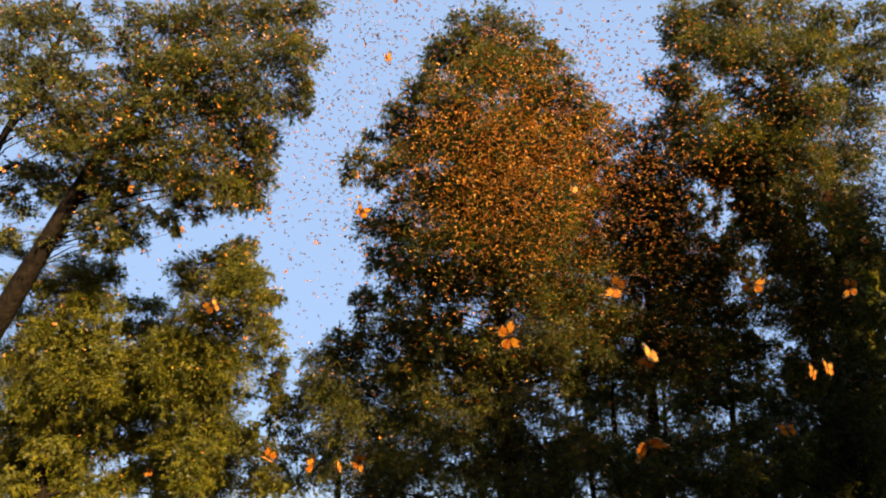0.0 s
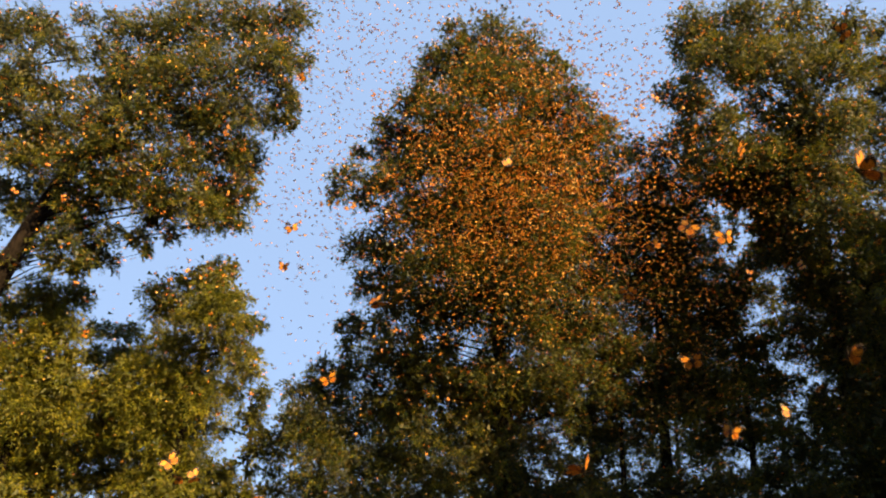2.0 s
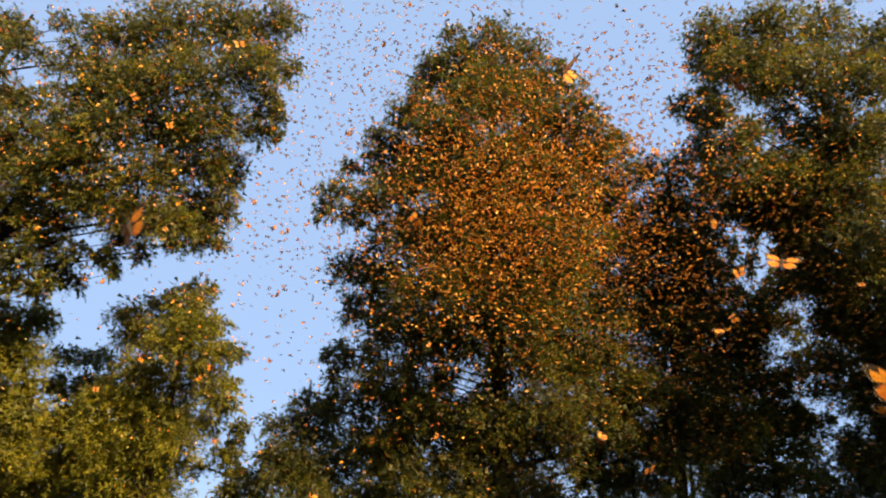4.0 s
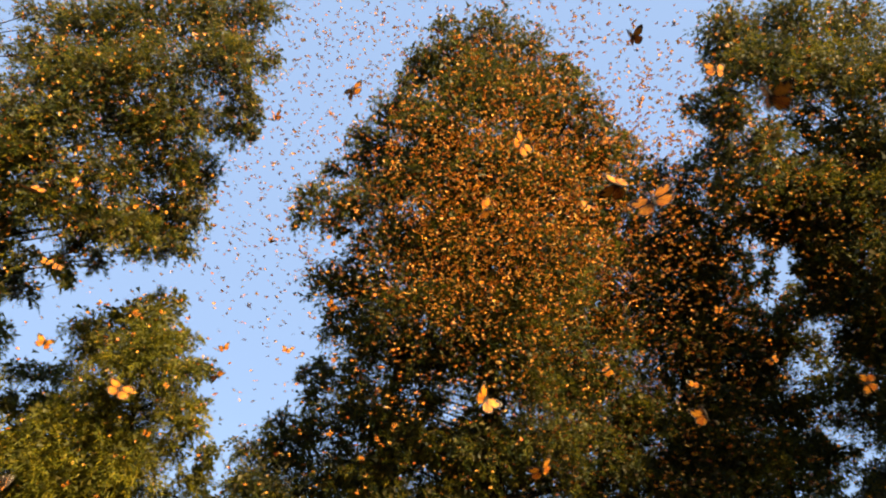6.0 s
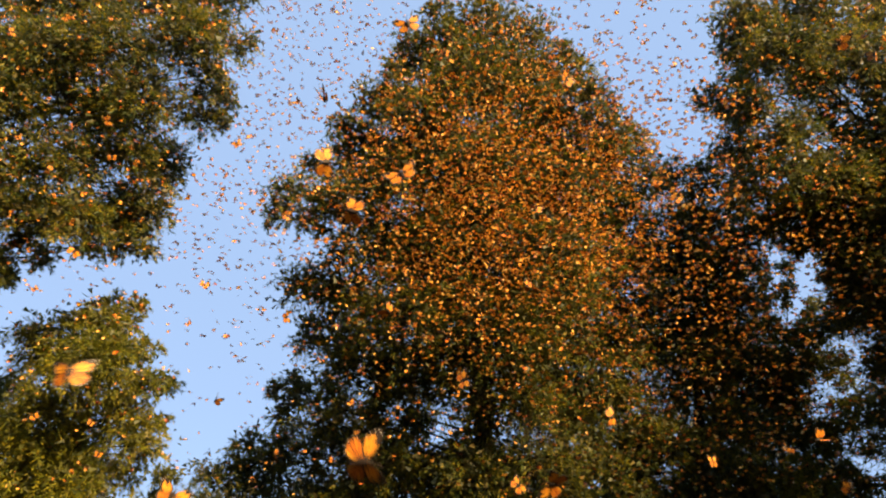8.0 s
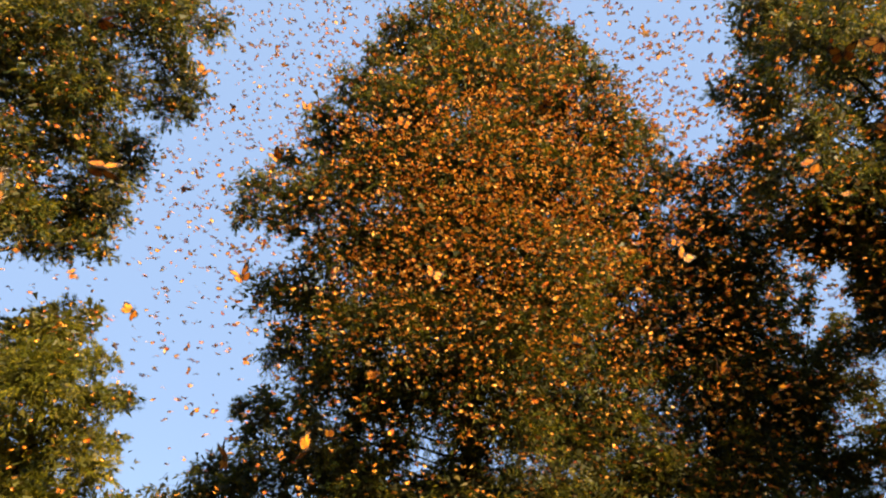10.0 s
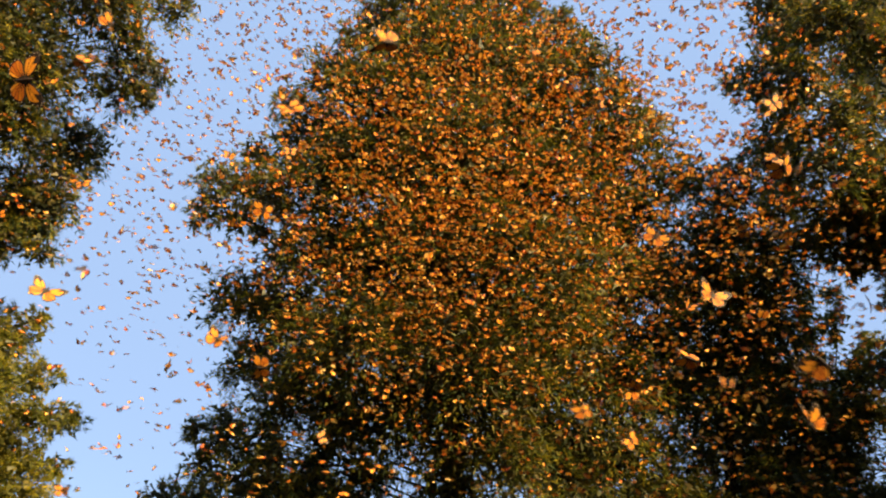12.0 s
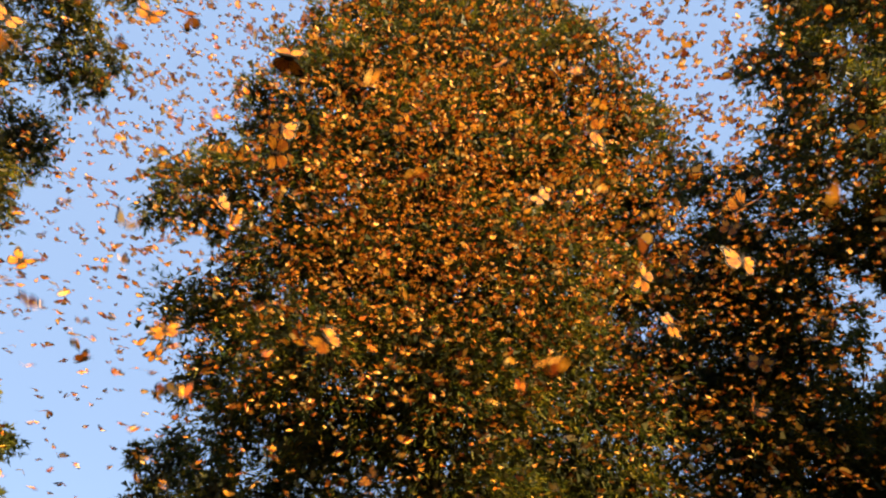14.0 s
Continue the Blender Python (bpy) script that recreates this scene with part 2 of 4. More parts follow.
# Boughs: the place of each and its radius.
MIDDLE_TOP = [
    (1.7, 13.1, 15.1, 0.85), (0.9, 13.3, 14.7, 0.77), (2.5, 13.3, 14.8, 0.78), (0.3, 13.6, 14.4, 0.62), (3.5, 13.5, 14.3, 0.54),
    (1.6, 13.1, 13.5, 1.19), (-0.3, 13.5, 13.1, 0.68), (0.6, 13.1, 12.6, 0.87), (2.8, 13.3, 13.0, 1.04), (3.8, 13.2, 12.7, 0.66),
    (-0.8, 14.4, 12.6, 0.7), (4.6, 13.8, 12.6, 0.53), (0.3, 13.6, 11.7, 1.02), (1.8, 13.4, 11.8, 1.16), (3.2, 13.6, 11.8, 1.03),
    (4.5, 14.5, 11.8, 0.78), (-1.8, 14.3, 11.5, 0.6),
]
MIDDLE_LOW = [
    (-0.8, 13.7, 11.1, 0.65), (-2.1, 14.6, 11.2, 0.38), (-0.1, 14.4, 10.6, 1.04), (1.4, 14.3, 10.6, 1.33), (2.9, 14.0, 10.3, 1.3),
    (4.6, 15.1, 10.8, 0.94), (-1.6, 15.3, 10.0, 0.58), (-0.8, 15.2, 9.9, 0.84), (0.6, 14.4, 9.2, 1.15), (2.1, 14.4, 9.1, 1.3),
    (3.9, 15.8, 9.5, 1.42), (-1.3, 16.0, 9.2, 0.55), (-0.5, 15.8, 8.8, 0.93), (1.0, 15.4, 8.4, 1.05), (2.6, 15.4, 8.2, 1.05),
    (4.7, 16.9, 8.8, 1.2), (-2.0, 16.3, 8.3, 0.22),
]
SHOULDER = [
    (5.8, 15.2, 13.0, 0.63), (6.7, 15.3, 13.1, 0.6), (7.3, 15.1, 12.7, 0.66), (6.4, 15.7, 12.2, 0.84), (7.3, 15.7, 11.9, 0.75),
    (6.1, 16.2, 10.9, 0.83), (7.2, 16.2, 10.6, 0.83), (6.4, 16.1, 9.3, 0.96), (7.4, 16.2, 9.4, 0.65), (6.8, 16.4, 8.1, 0.95),
    (5.6, 16.5, 7.8, 0.79),
]
RIGHT = [
    (6.6, 12.5, 15.0, 0.75), (8.0, 12.5, 15.4, 0.91), (9.5, 12.7, 15.6, 0.92), (10.5, 12.4, 15.0, 0.75), (12.3, 13.0, 14.8, 0.7),
    (6.5, 12.8, 14.7, 0.48), (7.0, 12.2, 13.8, 0.86), (8.6, 12.5, 14.0, 1.03), (9.8, 12.4, 13.7, 1.02), (11.7, 13.1, 13.8, 0.91),
    (6.1, 13.3, 13.6, 0.48), (6.5, 12.8, 13.0, 0.65), (6.9, 12.6, 12.2, 0.63), (9.0, 13.1, 12.7, 0.81), (9.6, 12.6, 12.3, 0.85),
    (11.7, 13.7, 12.9, 0.92), (6.6, 13.8, 12.8, 0.61),
]
RIGHT_EXTRA = [
    (6.7, 12.8, 11.5, 0.56), (8.0, 13.2, 11.8, 0.73), (9.2, 13.1, 11.4, 1.0), (11.3, 14.0, 11.7, 1.06), (8.4, 13.8, 11.0, 0.59),
    (9.3, 13.3, 10.3, 0.98), (11.4, 14.2, 10.4, 1.04), (9.1, 14.0, 9.8, 0.73), (8.6, 14.4, 9.8, 0.62), (8.6, 13.7, 10.4, 0.58),
    (8.3, 14.4, 11.2, 0.4), (8.7, 14.0, 12.2, 0.66), (9.1, 14.0, 11.3, 0.64), (8.2, 14.1, 10.9, 0.43), (9.3, 13.7, 12.4, 0.66),
    (8.7, 14.5, 10.6, 0.54), (9.2, 14.3, 10.2, 0.52),
]
DARK = [
    (10.1, 14.3, 9.3, 0.8), (11.3, 14.3, 9.2, 1.02), (10.7, 14.7, 8.1, 1.09), (11.2, 14.4, 7.4, 0.98), (10.4, 15.2, 6.7, 0.94),
    (10.8, 14.9, 5.8, 1.11), (9.9, 15.2, 5.2, 0.98), (11.2, 15.6, 4.4, 1.13), (8.6, 15.1, 4.2, 0.81), (7.2, 14.8, 3.8, 0.78),
    (10.3, 16.1, 3.6, 1.13), (6.5, 15.8, 3.6, 0.62),
]
RIGHT_BACK = [
    (9.2, 16.9, 10.4, 0.72), (8.7, 17.2, 9.7, 0.68), (9.7, 17.0, 9.8, 0.43), (9.0, 17.5, 8.3, 0.76), (7.9, 17.0, 7.1, 0.96),
    (9.8, 18.3, 7.4, 0.78), (8.9, 17.9, 6.2, 0.83), (8.0, 18.4, 5.8, 1.01), (10.0, 18.2, 6.2, 0.59), (7.6, 18.7, 6.8, 0.87),
]
LEFT_TOP = [
    (-3.3, 12.6, 15.0, 0.62), (-4.3, 12.6, 14.8, 1.03), (-5.6, 12.5, 14.6, 1.02), (-6.8, 12.8, 14.6, 0.74), (-3.0, 13.1, 14.1, 0.39),
    (-3.6, 12.3, 13.3, 0.84), (-4.7, 12.4, 13.1, 0.97), (-5.7, 12.2, 12.8, 0.82), (-6.9, 12.7, 13.2, 0.64), (-3.3, 13.1, 12.8, 0.5),
    (-4.2, 12.7, 12.2, 0.83), (-5.3, 13.0, 12.2, 0.84), (-6.3, 12.6, 11.9, 0.82), (-3.2, 13.6, 12.6, 0.27), (-4.5, 13.3, 11.5, 0.64),
    (-5.3, 13.2, 11.2, 0.83), (-6.3, 13.3, 11.1, 0.84), (-7.0, 12.8, 11.3, 0.75), (-4.5, 14.0, 11.0, 0.51),
]
LEFT_LOW = [
    (-4.9, 13.2, 10.1, 0.68), (-6.0, 13.6, 10.3, 0.7), (-6.7, 13.2, 10.5, 0.68), (-4.6, 14.2, 10.2, 0.41), (-6.4, 14.0, 9.6, 0.35),
    (-6.2, 14.0, 9.2, 0.19), (-7.8, 13.7, 10.3, 0.63), (-7.9, 13.7, 9.4, 0.57), (-7.5, 13.9, 8.9, 0.38), (-8.2, 14.0, 8.9, 0.34),
    (-8.6, 13.3, 13.0, 0.58), (-8.9, 13.7, 11.5, 0.65), (-7.6, 13.1, 11.0, 0.62), (-7.2, 12.5, 12.1, 0.55), (-9.3, 14.2, 10.3, 0.46),
    (-8.4, 14.0, 9.4, 0.49), (-9.6, 14.9, 9.5, 0.34), (-7.7, 14.0, 8.8, 0.33),
]
LEFT_OUTER = [
    (-8.4, 13.9, 14.7, 0.52), (-8.3, 13.9, 15.5, 0.41), (-8.4, 13.9, 13.8, 0.42), (-7.9, 13.9, 14.0, 0.42), (-7.9, 13.9, 14.8, 0.43),
    (-10.4, 13.0, 14.7, 0.82), (-10.9, 13.2, 13.8, 0.73), (-9.1, 12.5, 13.0, 0.69), (-9.6, 12.9, 12.2, 0.83), (-8.8, 13.2, 12.2, 0.64),
    (-11.0, 14.0, 12.6, 0.6), (-9.1, 13.3, 11.2, 0.69), (-10.8, 14.5, 11.1, 0.52), (-9.6, 14.5, 11.0, 0.52), (-8.5, 13.9, 12.6, 0.67),
    (-11.0, 14.6, 10.4, 0.37), (-9.5, 13.1, 15.0, 0.45), (-8.6, 12.4, 13.8, 0.53), (-9.8, 13.7, 10.7, 0.51), (-9.7, 13.2, 11.4, 0.48),
    (-10.8, 13.5, 13.1, 0.52), (-8.2, 13.2, 14.6, 0.3),
]
ROUND = [
    (-8.9, 15.0, 8.5, 0.65), (-8.4, 15.6, 8.7, 0.45), (-9.7, 15.4, 8.2, 0.66), (-8.5, 15.4, 7.7, 0.87), (-9.4, 15.6, 7.0, 1.01),
    (-7.9, 15.3, 6.7, 0.56), (-10.7, 16.2, 7.6, 0.6), (-8.6, 15.8, 6.1, 1.14), (-10.0, 16.2, 5.9, 1.16), (-8.4, 17.2, 5.4, 0.91),
    (-9.5, 16.7, 4.9, 0.88), (-11.0, 17.5, 4.9, 0.91), (-8.8, 17.8, 4.5, 0.77), (-10.7, 17.9, 3.6, 0.75), (-8.0, 18.1, 3.6, 0.69),
    (-11.3, 15.5, 9.5, 0.53), (-7.7, 16.6, 7.2, 0.55), (-7.9, 16.9, 5.7, 0.72), (-11.2, 16.9, 6.6, 0.76), (-9.7, 17.5, 3.4, 0.66),
    (-8.7, 17.3, 3.4, 0.66), (-11.3, 18.2, 4.0, 0.62),
]
POINTED = [
    (-5.1, 15.8, 9.4, 0.54), (-5.7, 15.7, 9.1, 0.61), (-6.4, 16.0, 8.6, 0.64), (-4.7, 14.9, 8.2, 0.86), (-4.3, 16.4, 8.3, 0.44),
    (-5.7, 15.9, 7.6, 0.89), (-4.7, 16.5, 7.5, 0.74), (-6.7, 16.0, 7.0, 0.67), (-5.3, 16.3, 6.5, 0.97), (-6.3, 16.6, 6.0, 1.05),
    (-4.6, 16.8, 6.7, 0.46), (-7.6, 17.5, 6.1, 0.79), (-5.5, 17.0, 5.1, 0.82), (-6.5, 17.3, 4.7, 0.9), (-5.6, 18.4, 4.1, 0.79),
    (-6.1, 18.9, 3.4, 0.8), (-7.3, 18.9, 3.7, 0.64), (-8.0, 17.1, 6.7, 0.62), (-7.8, 18.3, 4.7, 0.67), (-6.2, 17.3, 3.8, 0.66),
    (-5.1, 17.9, 4.7, 0.56), (-6.8, 16.1, 6.5, 0.74), (-6.0, 16.1, 6.8, 0.74),
]
THIN = [
    (-4.2, 17.5, 6.2, 0.39), (-4.0, 17.5, 6.8, 0.34), (-4.1, 17.5, 5.4, 0.38), (-4.6, 17.5, 5.0, 0.27),
    (-4.4, 17.8, 6.2, 0.53), (-3.9, 17.5, 5.4, 0.59), (-4.2, 17.1, 4.4, 0.48),
    (-3.5, 17.8, 4.4, 0.56), (-4.5, 17.8, 3.6, 0.61), (-3.5, 17.9, 3.5, 0.61), (-4.1, 17.4, 6.7, 0.35), (-4.7, 18.0, 3.4, 0.55),
    (-3.9, 17.1, 3.5, 0.52), (-4.9, 17.7, 4.3, 0.4),
]
SHRUB = [
    (-2.5, 17.2, 7.4, 0.5), (-3.1, 17.2, 6.8, 0.58), (-2.1, 17.4, 7.1, 0.72), (-2.6, 16.7, 6.0, 0.91), (-3.4, 17.4, 5.5, 0.62),
    (-1.8, 17.8, 6.1, 0.97), (-2.2, 16.5, 5.0, 0.87), (-2.7, 17.9, 3.9, 0.92), (-1.5, 17.7, 4.4, 1.0),
]
LOWER = [
    (-0.8, 17.0, 7.5, 0.76), (-1.1, 16.9, 6.5, 0.78), (-0.2, 16.5, 6.6, 0.84), (0.1, 16.4, 5.7, 0.82), (-0.8, 17.1, 5.2, 0.92),
    (1.2, 16.5, 6.0, 0.75), (0.7, 16.4, 4.8, 0.94), (1.9, 16.6, 5.2, 0.97), (3.0, 16.4, 5.4, 0.89), (-0.1, 16.9, 4.0, 1.03),
    (1.6, 17.2, 3.9, 1.12), (3.1, 17.0, 4.2, 0.97), (4.4, 17.5, 4.8, 0.7), (3.8, 18.0, 3.5, 0.78), (4.9, 17.4, 5.9, 0.56),
    (-1.5, 17.7, 3.5, 0.91), (2.5, 16.7, 3.4, 0.86), (2.8, 17.2, 7.0, 0.8), (1.7, 17.1, 7.4, 0.72),
]
LOWER_SIDE = [
    (5.1, 16.8, 6.7, 0.78), (5.7, 17.0, 5.8, 0.85), (6.0, 16.9, 4.6, 0.83), (5.2, 17.0, 3.6, 0.74), (4.5, 16.6, 7.3, 0.55),
    (6.3, 16.7, 3.6, 0.73),
]
SHOULDER_LOW = [
    (5.7, 17.0, 10.6, 0.45), (8.4, 17.0, 13.4, 0.45), (8.3, 17.0, 10.5, 0.35),
    (6.0, 15.6, 11.5, 0.75), (7.0, 15.4, 11.2, 0.75), (7.4, 17.4, 10.7, 0.99), (6.3, 17.4, 10.4, 0.99), (8.5, 17.4, 9.1, 0.87),
    (7.7, 17.2, 9.6, 0.99), (6.5, 17.2, 9.1, 1.04), (8.1, 17.5, 8.2, 0.87), (7.0, 17.9, 7.5, 1.04), (8.1, 18.1, 6.8, 0.93),
]
MIDDLE_SKIRT = [
    (0.4, 17.0, 9.5, 0.4), (1.0, 17.0, 9.7, 0.44), (1.6, 17.0, 9.6, 0.4), (0.9, 17.0, 9.2, 0.39), (3.1, 16.6, 9.6, 0.39),
    (3.5, 16.6, 9.8, 0.32), (5.9, 16.6, 12.0, 0.41), (5.9, 16.6, 12.7, 0.39), (5.0, 16.6, 12.5, 0.38), (2.8, 16.6, 9.4, 0.33),
    (-1.8, 16.6, 7.8, 0.36), (-1.9, 16.6, 7.1, 0.3), (-1.6, 16.6, 8.4, 0.37), (-0.9, 15.7, 7.6, 0.6),
]
MIDDLE_HOLLOW = [
    (0.4, 15.8, 7.2, 0.78), (1.7, 15.9, 7.0, 0.87), (3.1, 15.8, 7.2, 0.87), (4.9, 17.1, 7.5, 0.98), (6.0, 17.3, 6.8, 0.85),
    (7.4, 17.2, 7.1, 0.85), (4.1, 17.4, 6.4, 0.85), (5.2, 16.9, 10.7, 0.64), (5.5, 16.9, 9.7, 0.62), (5.2, 16.9, 8.8, 0.54),
    (3.9, 16.9, 8.5, 0.54), (5.1, 15.9, 11.5, 0.4), (5.4, 16.0, 12.1, 0.4), (3.6, 16.1, 10.6, 0.5), (0.7, 16.3, 7.9, 0.5),
]
DARK_EDGE = [(9.7, 14.8, 9.5, 0.76), (10.3, 15.1, 8.5, 0.83), (10.1, 15.5, 7.4, 0.52), (9.9, 15.8, 6.3, 0.59), (9.7, 15.0, 9.0, 0.6),
             (9.6, 15.4, 10.1, 0.56), (9.3, 15.4, 10.5, 0.44), (9.0, 15.4, 11.0, 0.33)]
BACK_EXTRA = [
    (10.0, 17.4, 8.9, 0.31), (10.2, 17.4, 7.4, 0.36), (10.1, 17.4, 8.1, 0.3),
    (8.5, 17.4, 11.4, 0.3), (9.1, 17.4, 11.6, 0.33), (8.7, 17.5, 12.3, 0.3), (9.4, 17.5, 12.3, 0.33), (8.2, 17.5, 12.0, 0.26), (9.9, 17.5, 11.4, 0.3),
    (9.1, 17.4, 10.5, 0.44), (8.5, 17.4, 10.7, 0.37),
    (9.3, 17.6, 10.4, 0.55), (8.8, 17.6, 9.6, 0.51), (9.8, 17.6, 9.9, 0.49), (8.5, 17.6, 8.8, 0.62), (9.3, 17.6, 8.2, 0.59), (10.7, 17.6, 9.3, 0.46), (8.8, 17.6, 7.4, 0.71), (9.8, 17.6, 7.3, 0.71), (11.0, 17.6, 8.9, 0.45),
]
LOWER_BACK = [(5.2, 16.5, 7.9, 0.63), (6.2, 16.5, 7.3, 0.63), (5.8, 16.5, 6.4, 0.61), (4.7, 16.5, 6.7, 0.55), (6.7, 16.5, 6.5, 0.55), (0.7, 16.5, 6.9, 0.69), (1.4, 16.5, 6.4, 0.61), (2.3, 16.5, 6.6, 0.64), (3.5, 16.5, 6.6, 0.64), (-0.2, 16.5, 7.1, 0.62)]
LEFT_FAR = [(-12.2, 14.4, 16.1, 0.69), (-11.0, 14.4, 16.4, 0.66), (-9.6, 14.4, 16.6, 0.47), (-8.0, 14.4, 13.9, 0.55), (-10.3, 14.4, 10.0, 0.5), (-9.4, 14.4, 9.2, 0.4), (-10.4, 14.4, 9.2, 0.42), (-8.7, 14.4, 10.6, 0.44)]
LEFT_INNER = [(-7.6, 13.8, 10.3, 0.53), (-7.0, 13.8, 9.6, 0.39), (-5.6, 13.8, 9.6, 0.33), (-8.3, 13.8, 15.9, 0.45)]
RIGHT_LOW = [(7.1, 14.2, 11.4, 0.37), (7.8, 14.2, 11.7, 0.44), (8.1, 14.2, 11.1, 0.32), (8.0, 14.2, 10.3, 0.25), (7.7, 15.2, 11.9, 0.42), (8.3, 15.2, 12.4, 0.44), (7.9, 15.2, 12.7, 0.35), (8.2, 15.2, 11.6, 0.33)]
FRONT_ROUND = [
    (-8.0, 17.1, 8.2, 0.48), (-7.6, 17.5, 7.7, 0.57),
    (-9.0, 15.8, 4.2, 0.54), (-9.6, 15.8, 3.5, 0.53)]
FRONT_POINTED = [(-5.4, 15.8, 4.3, 0.58), (-5.6, 15.8, 3.6, 0.54)]
UNDERGROWTH = [(4.3, 15.8, 4.2, 0.83), (5.5, 15.9, 3.7, 0.83), (7.0, 15.7, 4.5, 0.84), (8.2, 15.6, 4.8, 0.63), (8.2, 15.9, 3.4, 0.83)]
SHRUB_FRINGE = [(-1.5, 16.9, 7.3, 0.59)]
LEFT_FRINGE = [(-3.6, 13.6, 12.7, 0.53), (-4.4, 14.3, 10.9, 0.58), (-4.3, 14.2, 11.4, 0.41), (-3.3, 12.8, 13.0, 0.42), (-4.4, 14.7, 10.3, 0.3), (-3.3, 13.8, 13.3, 0.28), (-5.3, 14.5, 10.2, 0.35)]
RIGHT_FRINGE = [(8.2, 13.4, 13.3, 0.53), (6.6, 13.6, 11.9, 0.57), (11.7, 12.2, 15.1, 0.58)]
MIDDLE_FRINGE = [(-0.9, 13.7, 12.7, 0.38), (-1.7, 16.7, 8.6, 0.4), (-0.0, 12.9, 13.4, 0.32), (4.7, 13.9, 12.0, 0.54), (4.6, 13.7, 12.8, 0.36), (3.2, 13.1, 14.3, 0.43), (-1.5, 14.4, 11.0, 0.37), (3.5, 12.7, 12.9, 0.53), (-1.6, 14.5, 12.4, 0.31), (0.3, 13.0, 14.4, 0.41), (-1.2, 15.1, 10.2, 0.54), (-1.6, 16.3, 8.1, 0.34), (4.1, 13.4, 12.4, 0.53), (0.7, 12.9, 15.1, 0.38), (-0.4, 15.3, 7.7, 0.51)]
POINTED_FRINGE = [(-4.7, 16.3, 8.9, 0.41), (-4.2, 16.3, 7.1, 0.53), (-6.5, 15.8, 8.9, 0.57), (-4.3, 16.9, 8.5, 0.3), (-4.9, 15.9, 9.7, 0.29), (-5.1, 15.3, 9.2, 0.57), (-4.3, 17.0, 7.7, 0.27)]
THIN_FRINGE = [(-5.4, 18.5, 6.0, 0.6)]
BACK_FRINGE = [(9.5, 17.2, 8.5, 0.59)]
ROUND_FRINGE = [(-10.6, 15.6, 8.4, 0.59), (-8.4, 16.9, 8.3, 0.38)]
SHOULDER_FRINGE = [(6.6, 15.2, 13.4, 0.31)]
tree("fir_tree", "tall broad conifer crowded with orange butterflies", (2.4, 18.4), (1.8, 14.2, 15.6), 0.30, MIDDLE_TOP + MIDDLE_LOW + MIDDLE_SKIRT + MIDDLE_HOLLOW, LEAF_FIR, 150, 0.085, 1, more=MIDDLE_FRINGE)
tree("fir_tree", "dark conifer standing behind the butterfly tree", (6.4, 18.6), (6.6, 15.8, 13.2), 0.22, SHOULDER + SHOULDER_LOW, LEAF_FIR, 140, 0.085, 2, more=SHOULDER_FRINGE)
tree("fir_tree", "large conifer with open sunlit boughs", (11.2, 17.6), (9.8, 13.4, 16.6), 0.34, RIGHT + RIGHT_EXTRA + RIGHT_LOW, LEAF_FIR, 140, 0.085, 3, more=RIGHT_FRINGE)
tree("fir_tree", "shaded dark conifer with low boughs", (10.6, 16.2), (10.8, 14.6, 10.0), 0.30, DARK + DARK_EDGE, LEAF_FIR, 150, 0.085, 4, 0.9)
tree("cedar_tree", "small olive conifer far behind the others", (8.6, 18.4), (8.9, 17.4, 10.8), 0.16, RIGHT_BACK + BACK_EXTRA, LEAF_OLIVE, 130, 0.085, 5, 0.2, more=BACK_FRINGE)
tree("fir_tree", "leaning conifer with a bare dark lower trunk", (-14.8, 16.8), (-6.0, 12.9, 15.4), 0.46, LEFT_TOP + LEFT_LOW + LEFT_INNER, LEAF_FIR, 185, 0.085, 6, 0.3, 0.15, twigs=False, more=LEFT_FRINGE)
tree("fir_tree", "open conifer with sky between its boughs", (-15.0, 16.4), (-9.8, 13.6, 16.0), 0.26, LEFT_OUTER + LEFT_FAR, LEAF_FIR, 105, 0.085, 7, 0.3, 0.15, twigs=False)
tree("cedar_tree", "sunlit olive-green conifer with a rounded crown", (-9.4, 17.2), (-9.2, 15.8, 9.0), 0.20, ROUND + FRONT_ROUND, LEAF_OLIVE, 210, 0.085, 8, 0.4, more=ROUND_FRINGE)
tree("cedar_tree", "sunlit olive-green conifer with a pointed crown", (-6.0, 17.6), (-5.2, 15.8, 9.6), 0.18, POINTED + FRONT_POINTED, LEAF_OLIVE, 250, 0.085, 9, 0.4, more=POINTED_FRINGE)
tree("cedar_tree", "thin sparse conifer between two fuller ones", (-4.6, 18.6), (-4.4, 17.8, 6.8), 0.10, THIN, LEAF_OLIVE, 110, 0.085, 10, 0.1, more=THIN_FRINGE)
tree("fir_tree", "short dark green conifer", (-2.4, 18.2), (-2.5, 17.5, 8.0), 0.13, SHRUB, LEAF_FIR, 150, 0.085, 12, 0.4, more=SHRUB_FRINGE)
# Darker fir needles put the shade under the tall tree into its colour.
tree("cedar_tree", "low spreading olive conifer under the tall one", (1.4, 18.0), (1.6, 17.2, 7.8), 0.18, LOWER + LOWER_BACK, LEAF_FIR, 140, 0.085, 13, 0.3)
tree("fir_tree", "low dark conifer in the shade", (5.4, 17.6), (5.2, 16.8, 7.4), 0.15, LOWER_SIDE + UNDERGROWTH, LEAF_FIR, 130, 0.085, 14, 0.3)


